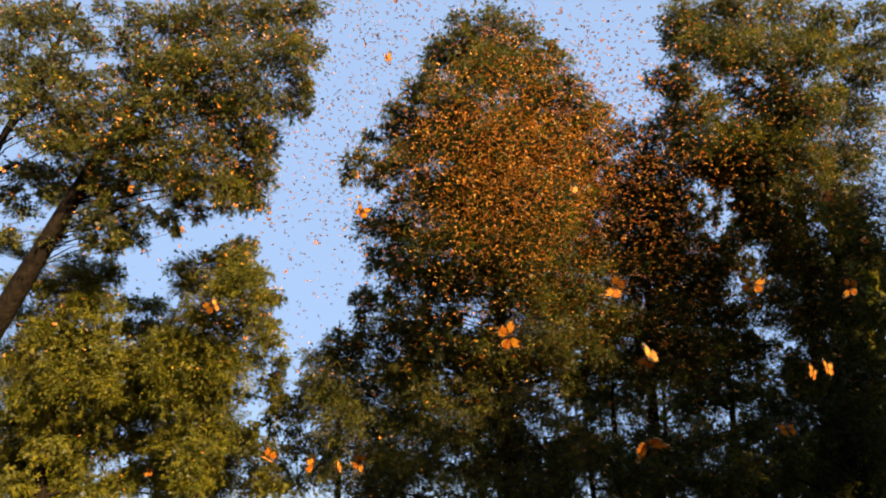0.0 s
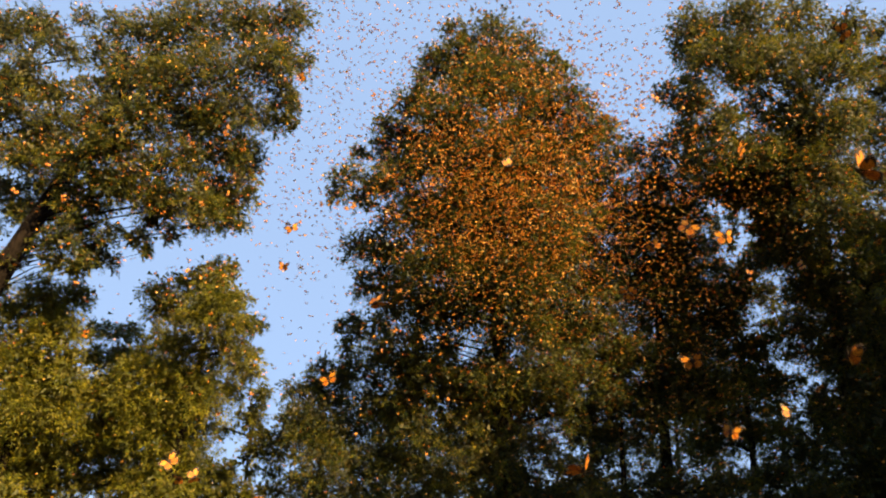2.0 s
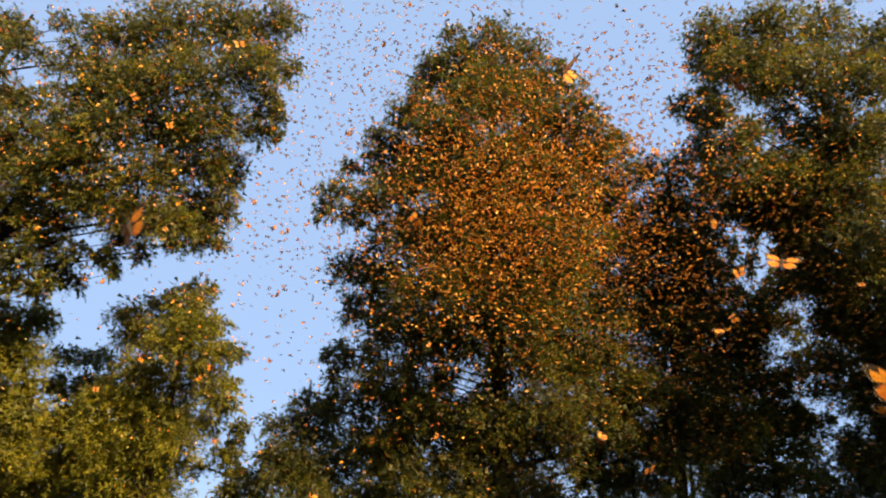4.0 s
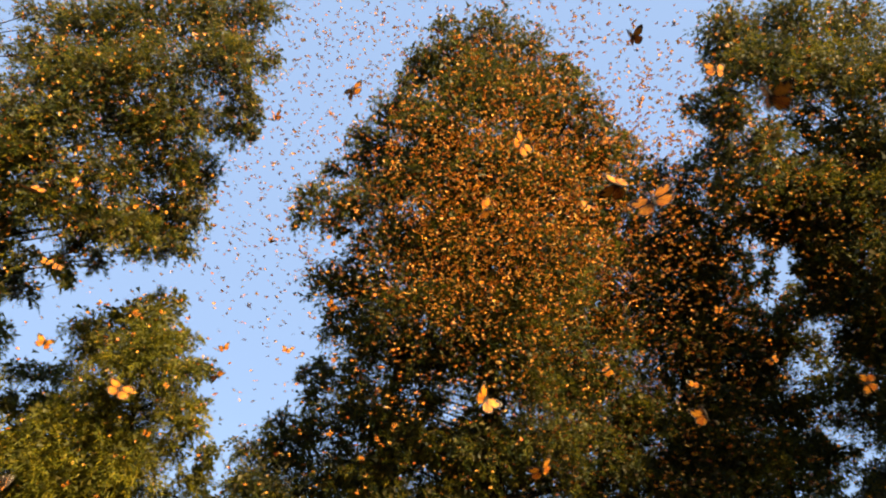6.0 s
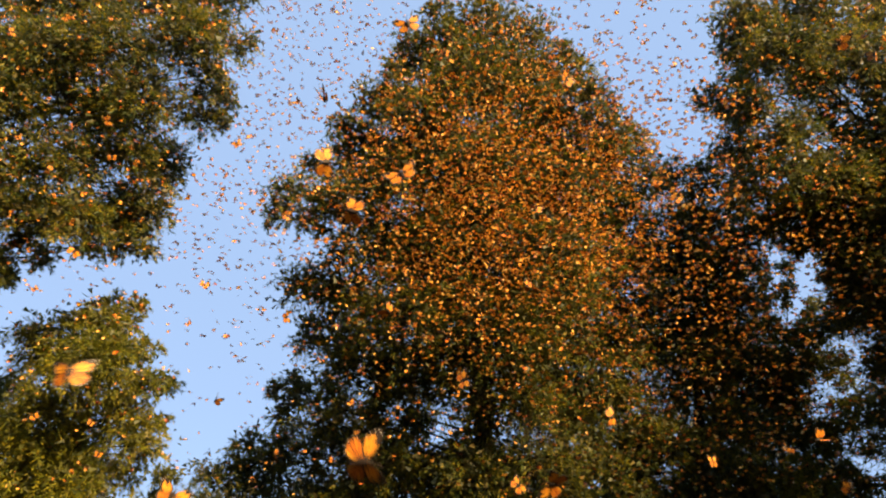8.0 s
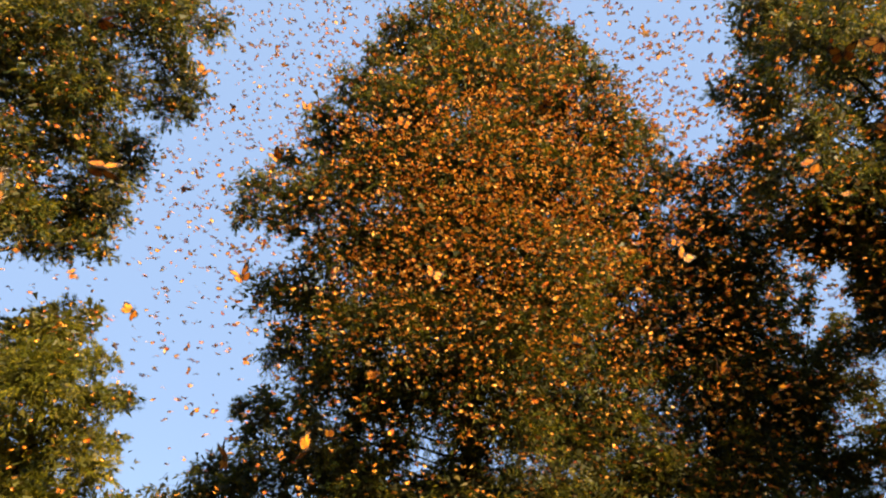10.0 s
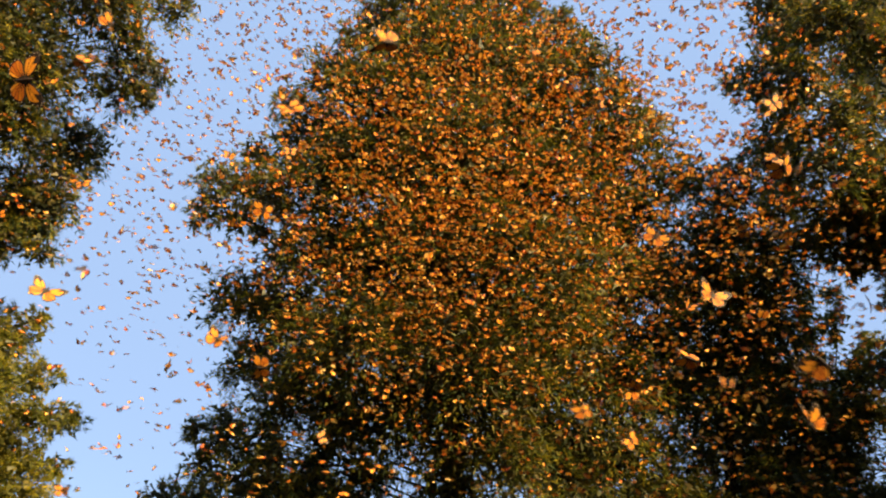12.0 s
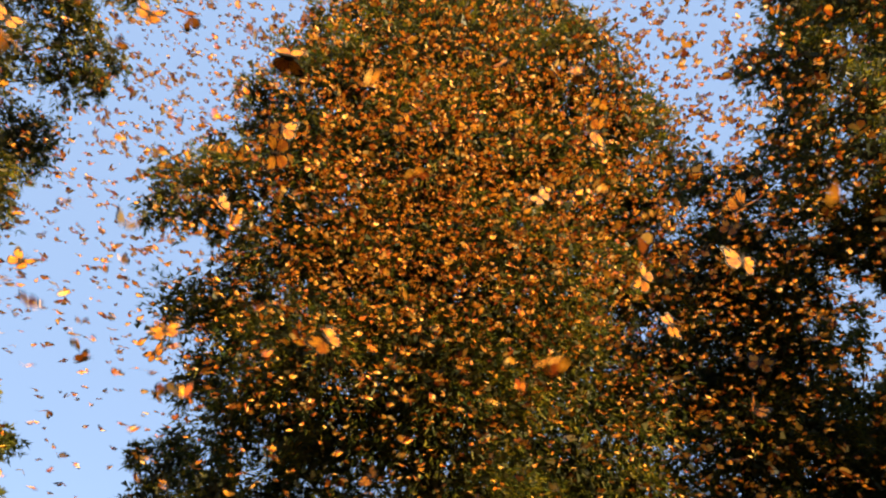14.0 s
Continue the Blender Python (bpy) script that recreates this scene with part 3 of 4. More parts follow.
def woods():
    """Woods added out of view to block low sky light, open only ahead: rows of rough pointed crowns on dark stems."""
    rng = np.random.default_rng(9)
    out = []
    for k in range(170):
        a = radians(rng.uniform(42, 318))
        d = rng.uniform(24, 55)
        x, y, h = d * math.sin(a), d * math.cos(a) + 4, rng.uniform(10, 17)
        n = 240
        u = rng.uniform(0, 1, n) ** 1.3
        ang, rad = rng.uniform(0, 6.283, n), (1 - u) ** 0.8 * 3.0 * rng.uniform(0.5, 1.0, n)
        c = np.stack([x + rad * np.cos(ang), y + rad * np.sin(ang), 1.0 + u * h], 1)
        p, q = unit(rng.normal(size=(n, 3))), rng.normal(size=(n, 3))
        q = unit(np.cross(p, q)) * 0.45
        p = p * 0.9
        out.append(np.stack([c - p, c + q, c + p, c - q], 1).reshape(-1, 3))
    v = np.concatenate(out)
    ob = new("sky_block_woods", mesh_of("sky_block_woods", v, np.arange(len(v)).reshape(-1, 4), [LEAF_FIR]))
    tagged(ob, "unseen conifer woods added to block the low sky", "woods", kind="stuff")


woods()


def shading_trees():
    """Unseen tall trees, added beside and behind the way in to shade the lower boughs."""
    boughs = []
    for k in range(60):
        u = k / 59
        a, out = k * 2.4, (1 - u) ** 0.5 * 2.2 + 0.2
        boughs.append((out * math.cos(a), out * math.sin(a), 2.4 + 12.2 * u, 1.4 - 0.55 * u))
    first = tree("fir_tree", "unseen dense dark conifer added to cast shade", (0, 0), (0, 0, 15.8), 0.33, boughs, LEAF_FIR, 18, 0.22, 21, 0.0, 0.0, 160)
    places = [(11.0, 2.6), (12.8, 4.6), (14.6, 6.6), (16.3, 8.5), (18.0, 10.4), (19.8, 12.3)]
    for i, (x, y) in enumerate(places):
        if i:
            copy_thing(first, pose(x, y, 0, 0, 0, 70 * i))
    first.matrix_basis = pose(*places[0], 0)


shading_trees()


def young_trees():
    """Young conifers added behind the others to close gaps of bright sky."""
    for seed, height, places in ((23, 8.0, [(-12.4, 21.0), (-0.6, 21.6), (5.6, 21.2), (11.6, 21.0), (13.4, 18.4)]), (24, 9.4, [(-9.0, 22.4), (2.6, 22.4), (8.6, 22.0), (14.8, 20.6)])):
        boughs = []
        for k in range(30):
            u = k / 29
            a, out = k * 2.4 + seed, (1 - u) ** 0.7 * 1.7 + 0.1
            boughs.append((out * math.cos(a), out * math.sin(a), 0.9 + (height - 1.6) * u, 0.95 - 0.45 * u))
        first = tree("fir_tree", "young dark conifer added behind to close sky gaps", (0, 0), (0, 0, height), 0.14, boughs, LEAF_FIR, 30, 0.16, seed, 0.0, 0.0, 260)
        for i, (x, y) in enumerate(places[1:]):
            copy_thing(first, pose(x, y, 0, 0, 0, 80 * i + 40))
        first.matrix_basis = pose(*places[0], 0)


young_trees()


# ---- butterflies ----
SPAN = 0.095
FORE = [(0.02, 0.08), (0.24, 0.25), (0.38, 0.27), (0.34, 0.08), (0.10, 0.01)]
FORE_RIM = [(0.02, 0.09), (0.25, 0.285), (0.50, 0.30), (0.42, 0.05), (0.10, 0.0)]
HIND = [(0.02, 0.03), (0.11, 0.0), (0.30, 0.02), (0.31, -0.10), (0.21, -0.20), (0.08, -0.18)]
HIND_RIM = [(0.02, 0.035), (0.11, 0.0), (0.35, 0.04), (0.38, -0.12), (0.25, -0.27), (0.06, -0.23)]


def small_butterfly(lift):
    """A butterfly one span wide with its wings lifted by so many degrees: corners, triangles and materials."""
    v, f, m = [], [], []
    c, s = math.cos(radians(lift)), math.sin(radians(lift))
    for side in (-1, 1):
        for inner, outer in ((FORE, FORE_RIM), (HIND, HIND_RIM)):
            k, n = len(v), len(inner)
            v += [(side * x * c, y, abs(x) * s) for x, y in inner] + [(side * x * c, y, abs(x) * s) for x, y in outer]
            for i in range(1, n - 1):
                f.append((k, k + i, k + i + 1)), m.append(0)
            for i in (range(1, 3) if n == 5 else range(2, 5)):
                f.append((k + i, k + n + i, k + n + i + 1)), m.append(1)
                f.append((k + i, k + n + i + 1, k + i + 1)), m.append(1)
    k = len(v)
    v += [(0, 0.2, 0), (0.035, 0.0, -0.02), (-0.035, 0.0, -0.02), (0, -0.2, 0), (0, 0.03, 0.03)]
    for q in ((0, 1, 2), (3, 2, 1), (0, 4, 1), (0, 2, 4), (3, 1, 4), (3, 4, 2)):
        f.append(tuple(k + i for i in q)), m.append(1)
    return np.array(v), np.array(f), np.array(m)


POSES = [small_butterfly(a) for a in (-30, -12, 8, 25, 40, 55, 68, 78)]


def turned(rng, n, pitch, roll):
    """n rotation matrices: any heading, some pitch and roll."""
    out = np.empty((n, 3, 3))
    for i in range(n):
        e = Euler((rng.normal(0, pitch), rng.normal(0, roll), rng.uniform(0, 6.283)))
        out[i] = np.array(e.to_matrix())
    return out


def flock_mesh(name, places, rng, pitch=0.5, roll=0.5, lifts=None):
    """Many butterflies at their places, as one mesh."""
    n = len(places)
    rot, size = turned(rng, n, pitch, roll), SPAN * rng.uniform(0.86, 1.1, n)
    kind = rng.integers(0, len(POSES), n) if lifts is None else rng.choice(lifts, n)
    vs, fs, ms, k = [], [], [], 0
    for i in range(n):
        v, f, m = POSES[kind[i]]
        vs.append(v @ rot[i].T * size[i] + places[i])
        fs.append(f + k)
        ms.append(m)
        k += len(v)
    return mesh_of(name, np.concatenate(vs), np.concatenate(fs), [WING_ORANGE, WING_DARK], np.concatenate(ms))


def roost(key, count, seed):
    """Resting butterflies on the outer side of a tree's boughs, mostly the side towards the camera."""
    rng = np.random.default_rng(seed)
    spots = np.array(TREES[key])
    # fewer on the shaded low boughs
    w = spots[:, 3] ** 2 * np.clip((spots[:, 2] - 7.0) / 3.5, 0.12, 1.0)
    pick = rng.choice(len(spots), count, p=w / w.sum())
    way = unit(rng.normal(size=(count, 3)) + np.array((0.1, -0.7, 0.1)))
    places = spots[pick, :3] + way * spots[pick, 3:] * rng.uniform(0.75, 1.02, (count, 1))
    ob = new("resting_butterflies", flock_mesh("resting_butterflies", places, rng, 0.9, 0.9, [1, 2, 3, 4, 6, 7]))
    tagged(ob, "orange monarch butterflies resting on the tree's sprays", "butterflies", kind="stuff")


for key, count in ((("fir_tree", 1), 1700), (("fir_tree", 2), 300), (("fir_tree", 3), 900), (("fir_tree", 6), 1150), (("fir_tree", 7), 380),
                   (("cedar_tree", 8), 330), (("cedar_tree", 9), 300), (("cedar_tree", 13), 220), (("fir_tree", 12), 60)):
    roost(key, count, 40 + key[1])

TREES["middle", 0] = [q for q in MIDDLE_TOP + MIDDLE_LOW if 9.0 < q[2] < 14.0 and q[0] > 0.2]
roost(("middle", 0), 2700, 61)

# Flocks in the air: the middle of each, its spread and its count.
FLOCKS = []
flock_rng = np.random.default_rng(77)


def flock(middle, spread, count):
    places = flock_rng.normal(size=(count, 3)) * np.array(spread)
    ob = new("butterfly_flock", flock_mesh("butterfly_flock", places, flock_rng, 0.24, 0.3, [0, 0, 1, 2, 3, 3, 4, 4, 5, 6]))
    ob.location = middle
    tagged(ob, "loose flock of orange and black monarch butterflies in flight", "butterflies", group="flying flocks", kind="stuff")
    FLOCKS.append(ob)


for i in range(26):
    flock((2.1 + flock_rng.normal(0, 0.9), 11.7 + flock_rng.normal(0, 0.6), 10.2 + flock_rng.normal(0, 0.8)), (1.4, 0.7, 1.1), 170)
for i in range(7):
    flock((3.6 + flock_rng.normal(0, 1.8), 12.2 + flock_rng.normal(0, 0.8), 8.0 + flock_rng.normal(0, 1.4)), (1.9, 0.9, 1.6), 160)
for i in range(30):
    flock((flock_rng.uniform(-7, 7), flock_rng.uniform(12, 18), flock_rng.uniform(7.5, 17)), (2.6, 1.5, 2.4), 165)
for i in range(8):
    flock((flock_rng.uniform(5, 9), flock_rng.uniform(10.8, 12), flock_rng.uniform(8.5, 13)), (1.5, 0.6, 1.4), 85)
for i in range(6):
    flock((flock_rng.uniform(-7.5, -4.2), flock_rng.uniform(11.4, 12.8), flock_rng.uniform(8.5, 12.5)), (1.5, 0.6, 1.3), 70)
for i in range(6):
    flock((4.8 + flock_rng.normal(0, 1.3), 12.4 + flock_rng.normal(0, 0.7), 8.2 + flock_rng.normal(0, 0.9)), (1.5, 0.8, 1.2), 130)
for i in range(6):
    flock((3.0 + flock_rng.normal(0, 1.5), 12.0 + flock_rng.normal(0, 0.6), 5.8 + flock_rng.normal(0, 0.8)), (1.8, 0.8, 1.0), 95)
for i in range(8):
    flock((flock_rng.uniform(0.5, 6), flock_rng.uniform(9.8, 11.4), flock_rng.uniform(7.5, 11.5)), (2.2, 0.45, 1.6), 60)
for i in range(9):
    flock((flock_rng.uniform(-4.5, 0.5), flock_rng.uniform(13, 17), flock_rng.uniform(9, 17.5)), (1.6, 1.2, 2.0), 120)


# ---- single butterflies near the way ----
FORE_EDGE = [(0.02, 0.06), (0.12, 0.19), (0.28, 0.29), (0.44, 0.33), (0.50, 0.30), (0.49, 0.22), (0.44, 0.12), (0.38, 0.03), (0.22, 0.0), (0.08, -0.01)]
FORE_CELLS = [[(0.06, 0.08), (0.14, 0.18), (0.27, 0.265), (0.26, 0.165), (0.12, 0.085)],
              [(0.10, 0.065), (0.25, 0.15), (0.39, 0.235), (0.40, 0.145), (0.24, 0.09)],
              [(0.09, 0.045), (0.23, 0.078), (0.39, 0.13), (0.35, 0.05), (0.2, 0.02)]]
FORE_DOTS = [(0.46, 0.275), (0.46, 0.205), (0.425, 0.12), (0.38, 0.06), (0.42, 0.30)]
HIND_EDGE = [(0.02, 0.04), (0.12, 0.0), (0.28, 0.0), (0.37, -0.05), (0.39, -0.14), (0.33, -0.23), (0.23, -0.29), (0.12, -0.28), (0.05, -0.2), (0.02, -0.08)]
HIND_CELLS = [[(0.06, 0.01), (0.26, -0.012), (0.34, -0.06), (0.2, -0.06)],
              [(0.06, -0.005), (0.2, -0.07), (0.345, -0.07), (0.345, -0.14), (0.2, -0.1)],
              [(0.055, -0.02), (0.19, -0.108), (0.335, -0.15), (0.29, -0.21), (0.16, -0.13)],
              [(0.05, -0.035), (0.15, -0.138), (0.275, -0.22), (0.205, -0.255), (0.11, -0.15)],
              [(0.04, -0.06), (0.1, -0.155), (0.185, -0.255), (0.12, -0.25), (0.06, -0.17)]]
HIND_DOTS = [(0.365, -0.08), (0.367, -0.15), (0.315, -0.225), (0.225, -0.268), (0.13, -0.265)]


def wing_mesh(name, edge, cells, dots, side):
    """A wing with a black edge and veins, orange cells and white spots on both faces."""
    v, f, m = [], [], []

    def face(points, z, mat):
        k = len(v)
        v.extend((side * x * SPAN, y * SPAN, z) for x, y in points)
        f.append(tuple(range(k, k + len(points)))), m.append(mat)
        return k

    n = len(edge)
    a, b = face(edge, 0.0004, 1), face(edge, -0.0004, 1)
    for i in range(n):
        f.append((a + i, a + (i + 1) % n, b + (i + 1) % n, b + i)), m.append(1)
    for z in (0.0008, -0.0008):
        for c in cells:
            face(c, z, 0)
        for x, y in dots:
            face([(x + 0.011, y), (x, y + 0.013), (x - 0.011, y), (x, y - 0.013)], z, 2)
    me = bpy.data.meshes.new(name)
    me.from_pydata(v, [], f)
    for mat in (WING_DIMMED, WING_DARK, WING_WHITE):
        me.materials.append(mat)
    me.polygons.foreach_set("material_index", m)
    me.update()
    return me


def body_mesh():
    """Head, thorax, tapering abdomen and two feelers."""
    path = [(0, 0.17, 0), (0, 0.15, 0), (0, 0.12, 0), (0, 0.10, 0), (0, 0.04, 0), (0, -0.02, 0), (0, -0.12, -0.01), (0, -0.22, -0.02)]
    v, f = tube([Vector(p) * SPAN for p in path], [q * SPAN for q in (0.012, 0.028, 0.026, 0.034, 0.042, 0.03, 0.026, 0.006)], 8)
    for x in (-1, 1):
        v2, f2 = tube([Vector(p) * SPAN for p in ((0.01 * x, 0.165, 0.01), (0.05 * x, 0.24, 0.03), (0.09 * x, 0.31, 0.04))], [0.0006, 0.0005, 0.0009], 4)
        f += [tuple(i + len(v) for i in q) for q in f2]
        v += v2
    return mesh_of("body", v, f, [WING_DARK], smooth=True)


BODY = body_mesh()
WINGS = {(k, side): wing_mesh(k, e, c, d, side) for side in (1, -1)
         for k, e, c, d in (("forewing", FORE_EDGE, FORE_CELLS, FORE_DOTS), ("hindwing", HIND_EDGE, HIND_CELLS, HIND_DOTS))}
FLYERS = []


def butterfly(size):
    root = new("butterfly")
    root.scale = (size, size, size)
    tagged(root, "orange monarch butterfly with black-veined wings in flight", "butterfly", group="single butterflies")
    part("body", BODY, root, "slim black body with feelers")
    wings = []
    for side in (1, -1):
        fore = part("forewing", WINGS["forewing", side], root, "orange wing with black tip and white spots")
        hind = part("hindwing", WINGS["hindwing", side], fore, "rounded orange wing with black veins")
        hind.location = (0, 0, -0.0018)
        wings.append(fore)
    FLYERS.append((root, wings))
    return root


# Where single butterflies pass: seconds, and places fitted to the camera's view.
FLIGHT_ROWS_1 = [
    [(0.0, 0.44, 1.33, 3.16), (0.5, 0.53, 1.53, 3.24), (1.0, 0.59, 1.87, 3.35), (1.5, 0.6, 2.13, 3.44), (2.0, 0.64, 2.42, 3.57), (2.5, 0.61, 2.61, 3.69), (3.0, 0.59, 2.9, 3.83)],
    [(0.0, 0.17, 1.53, 3.44), (0.5, 0.25, 1.95, 3.61), (1.0, 0.22, 2.4, 3.78), (1.5, 0.18, 2.67, 3.96), (2.0, 0.13, 3.05, 4.14)],
    [(0.0, 1.11, 1.97, 3.75), (0.5, 1.07, 2.07, 3.72), (1.0, 1.22, 2.58, 3.87)],
    [(0.0, 1.64, 2.21, 3.84), (0.5, 1.82, 2.66, 3.96)],
    [(0.0, 1.63, 2.21, 4.26), (0.5, 1.56, 2.35, 4.3)],
    [(0.0, 0.62, 1.98, 3.76), (0.4, 0.4, 1.93, 3.86)],
]
FLIGHT_ROWS_2 = [
    [(0.0, 1.84, 2.41, 4.83), (0.5, 1.76, 2.51, 4.79), (1.0, 1.69, 2.73, 4.82), (1.5, 1.71, 3.12, 4.93), (2.0, 1.71, 3.41, 5.06), (2.5, 1.67, 3.67, 5.18), (3.0, 1.73, 4.13, 5.46)],
    [(0.0, 0.82, 3.09, 4.7), (0.5, 0.76, 2.86, 4.58), (1.5, 0.63, 3.05, 4.69), (2.0, 0.66, 3.47, 4.97), (2.5, 0.57, 3.4, 4.98), (3.0, 0.53, 3.96, 5.35)],
    [(0.0, -0.32, 3.12, 5.66), (0.5, -0.27, 3.09, 5.52), (1.0, -0.27, 3.13, 5.42), (1.5, -0.43, 3.95, 5.95)],
    [(1.5, 1.28, 3.03, 3.96), (2.0, 1.25, 3.22, 4.0), (2.5, 1.24, 3.48, 4.15), (3.0, 1.23, 3.81, 4.22)],
    [(0.0, -0.63, 2.39, 3.2), (0.5, -0.61, 2.83, 3.3)],
]
FLIGHT_ROWS_3 = [
    [(0.0, -0.38, 1.92, 3.16), (0.5, -0.27, 2.3, 3.25)],
    [(0.0, -0.3, 2.53, 3.2), (0.5, -0.32, 3.14, 3.45)],
    [(0.0, -0.41, 2.73, 3.16), (0.5, -0.27, 3.2, 3.3)],
    [(1.5, -0.47, 3.52, 4.69), (2.0, -0.5, 4.31, 5.04), (2.5, -0.2, 3.67, 4.83), (3.0, 0.05, 3.1, 4.32)],
    [(0.5, 1.57, 2.42, 3.75), (1.0, 1.64, 2.56, 3.89), (1.5, 2.39, 3.66, 4.23)],
    [(0.0, 1.72, 2.69, 3.6), (0.5, 1.87, 2.97, 3.71), (1.0, 1.89, 3.29, 3.78), (1.5, 1.97, 3.71, 3.87), (2.0, 1.97, 3.92, 3.96), (2.5, 2.1, 4.42, 4.1), (3.0, 2.11, 4.74, 4.2)],
    [(1.0, 0.95, 2.63, 4.08), (1.5, 1.38, 3.86, 4.45), (2.0, 1.38, 4.13, 4.62)],
]
FLIGHT_ROWS_4 = [
    [(2.0, 1.4, 3.8, 4.75), (2.5, 1.25, 3.38, 4.66), (3.0, 1.0, 3.07, 4.5)],
    [(1.5, 1.53, 2.93, 4.5), (2.0, 1.33, 3.25, 4.57)],
    [(2.0, -0.74, 4.11, 3.66), (2.5, -0.95, 4.61, 3.82), (3.0, -0.98, 4.65, 4.0)],
    [(1.0, -0.49, 3.31, 3.38), (1.5, -0.18, 3.16, 3.44)],
    [(2.5, -0.69, 4.11, 3.91), (3.0, -0.68, 4.4, 4.06)],
    [(2.0, -0.14, 3.9, 4.08), (2.5, -0.01, 4.64, 4.3)],
    [(1.5, 1.99, 2.78, 5.22), (2.0, 2.16, 3.17, 5.55)],
    [(2.5, 1.48, 3.48, 4.79), (3.0, 1.73, 4.23, 5.26)],
    [(0.0, -0.33, 2.31, 4.18), (0.5, -0.32, 2.74, 4.38), (1.0, -0.37, 3.72, 4.82)],
]
FLIGHT_ROWS_5 = [
    [(5.5, 1.26, 4.02, 5.28), (6.0, 1.26, 4.45, 5.52), (6.5, 1.18, 4.76, 5.49), (7.0, 1.1, 5.22, 5.66), (7.5, 0.93, 5.42, 5.59), (8.0, 0.83, 5.87, 5.77)],
    [(5.5, 1.13, 5.22, 5.92), (6.0, 0.99, 4.92, 5.71), (6.5, 0.96, 5.01, 5.67), (7.0, 0.93, 5.22, 5.66), (7.5, 0.82, 5.46, 5.74), (8.0, 0.78, 5.72, 5.8)],
    [(5.5, 0.46, 4.36, 5.77), (6.0, 0.47, 5.14, 6.36), (6.5, 0.67, 5.21, 6.31), (7.0, 0.73, 5.83, 6.74), (7.5, 0.86, 5.87, 6.65)],
    [(5.5, 1.45, 4.16, 5.67), (6.0, 1.85, 4.96, 6.39)],
    [(5.5, -0.24, 4.55, 4.92), (5.9, -0.02, 4.49, 4.81)],
    [(5.5, -0.7, 5.03, 5.61), (5.9, -0.54, 5.0, 5.73)],
]
FLIGHT_ROWS_6 = [
    [(5.5, 1.93, 5.52, 5.31), (6.0, 2.12, 6.21, 5.54)],
    [(5.5, 1.37, 4.74, 5.89), (6.0, 1.55, 5.34, 6.34)],
    [(5.5, 1.3, 5.35, 4.98), (6.0, 1.19, 5.21, 4.96), (6.5, 1.23, 5.75, 5.06)],
    [(6.0, 1.43, 4.66, 6.21), (6.5, 1.88, 5.55, 7.01)],
    [(6.0, 2.58, 5.63, 5.42), (6.4, 2.79, 5.66, 5.4)],
    [(6.0, -0.26, 5.43, 5.22), (6.4, -0.41, 5.38, 5.32)],
    [(6.5, 1.53, 4.53, 5.82), (7.0, 1.69, 4.97, 6.11)],
    [(6.5, 1.08, 5.49, 5.32), (7.0, 1.26, 6.49, 5.53)],
    [(6.5, 1.78, 5.73, 5.34), (7.0, 2.0, 6.68, 5.57)],
    [(6.5, -0.28, 7.05, 5.82), (7.0, -0.0, 6.65, 5.62), (7.5, 0.24, 6.15, 5.43)],
]
FLIGHT_ROWS_7 = [
    [(7.0, 0.34, 6.12, 6.59), (7.5, 0.42, 6.26, 6.59), (8.0, 0.62, 6.2, 6.42)],
    [(7.0, 1.17, 5.89, 5.06), (7.5, 1.1, 6.68, 5.18)],
    [(7.0, 2.47, 5.97, 5.57), (7.5, 2.62, 6.67, 5.49)],
    [(7.0, -0.1, 6.18, 5.46), (7.4, 0.14, 6.23, 5.35)],
    [(7.5, 1.27, 5.76, 6.34), (8.0, 1.55, 6.45, 6.86)],
    [(7.5, 1.74, 6.52, 5.47), (8.0, 1.83, 7.16, 5.62)],
    [(7.5, 1.25, 6.91, 5.79), (8.0, 1.19, 7.11, 5.72)],
    [(8.0, 2.37, 6.63, 5.44), (8.4, 2.2, 6.55, 5.53)],
    [(8.0, 1.36, 6.08, 5.17), (8.4, 1.58, 6.18, 5.14)],
    [(8.0, 0.87, 6.81, 5.91), (8.4, 1.05, 6.89, 5.9)],
    [(10.5, 0.54, 6.87, 6.48), (11.0, 0.16, 7.46, 7.23)],
]
FLIGHT_ROWS_8 = [
    [(10.5, 0.43, 7.78, 6.34), (11.0, 0.56, 7.86, 6.4), (11.5, 0.68, 8.0, 6.42), (12.0, 0.69, 8.27, 6.51), (12.5, 0.81, 8.32, 6.54)],
    [(10.5, 2.51, 7.19, 6.97), (11.0, 2.61, 7.57, 7.09), (11.5, 2.56, 7.72, 6.92)],
    [(10.5, 3.03, 7.71, 6.98), (11.0, 2.91, 8.03, 6.77), (11.5, 2.77, 8.19, 6.66), (12.0, 2.91, 8.7, 6.82)],
    [(11.0, 2.37, 7.77, 6.76), (11.5, 2.42, 8.08, 6.83), (12.0, 2.44, 8.37, 6.9)],
    [(10.5, 2.37, 7.33, 5.92), (11.0, 2.26, 7.58, 6.08)],
    [(10.5, 1.02, 8.32, 6.21), (11.0, 1.12, 8.36, 6.43), (11.5, 1.26, 8.22, 6.38), (12.0, 1.22, 8.62, 6.47), (12.5, 1.33, 8.6, 6.5)],
    [(10.5, 0.54, 7.92, 6.59), (11.0, 0.26, 8.58, 7.0)],
]
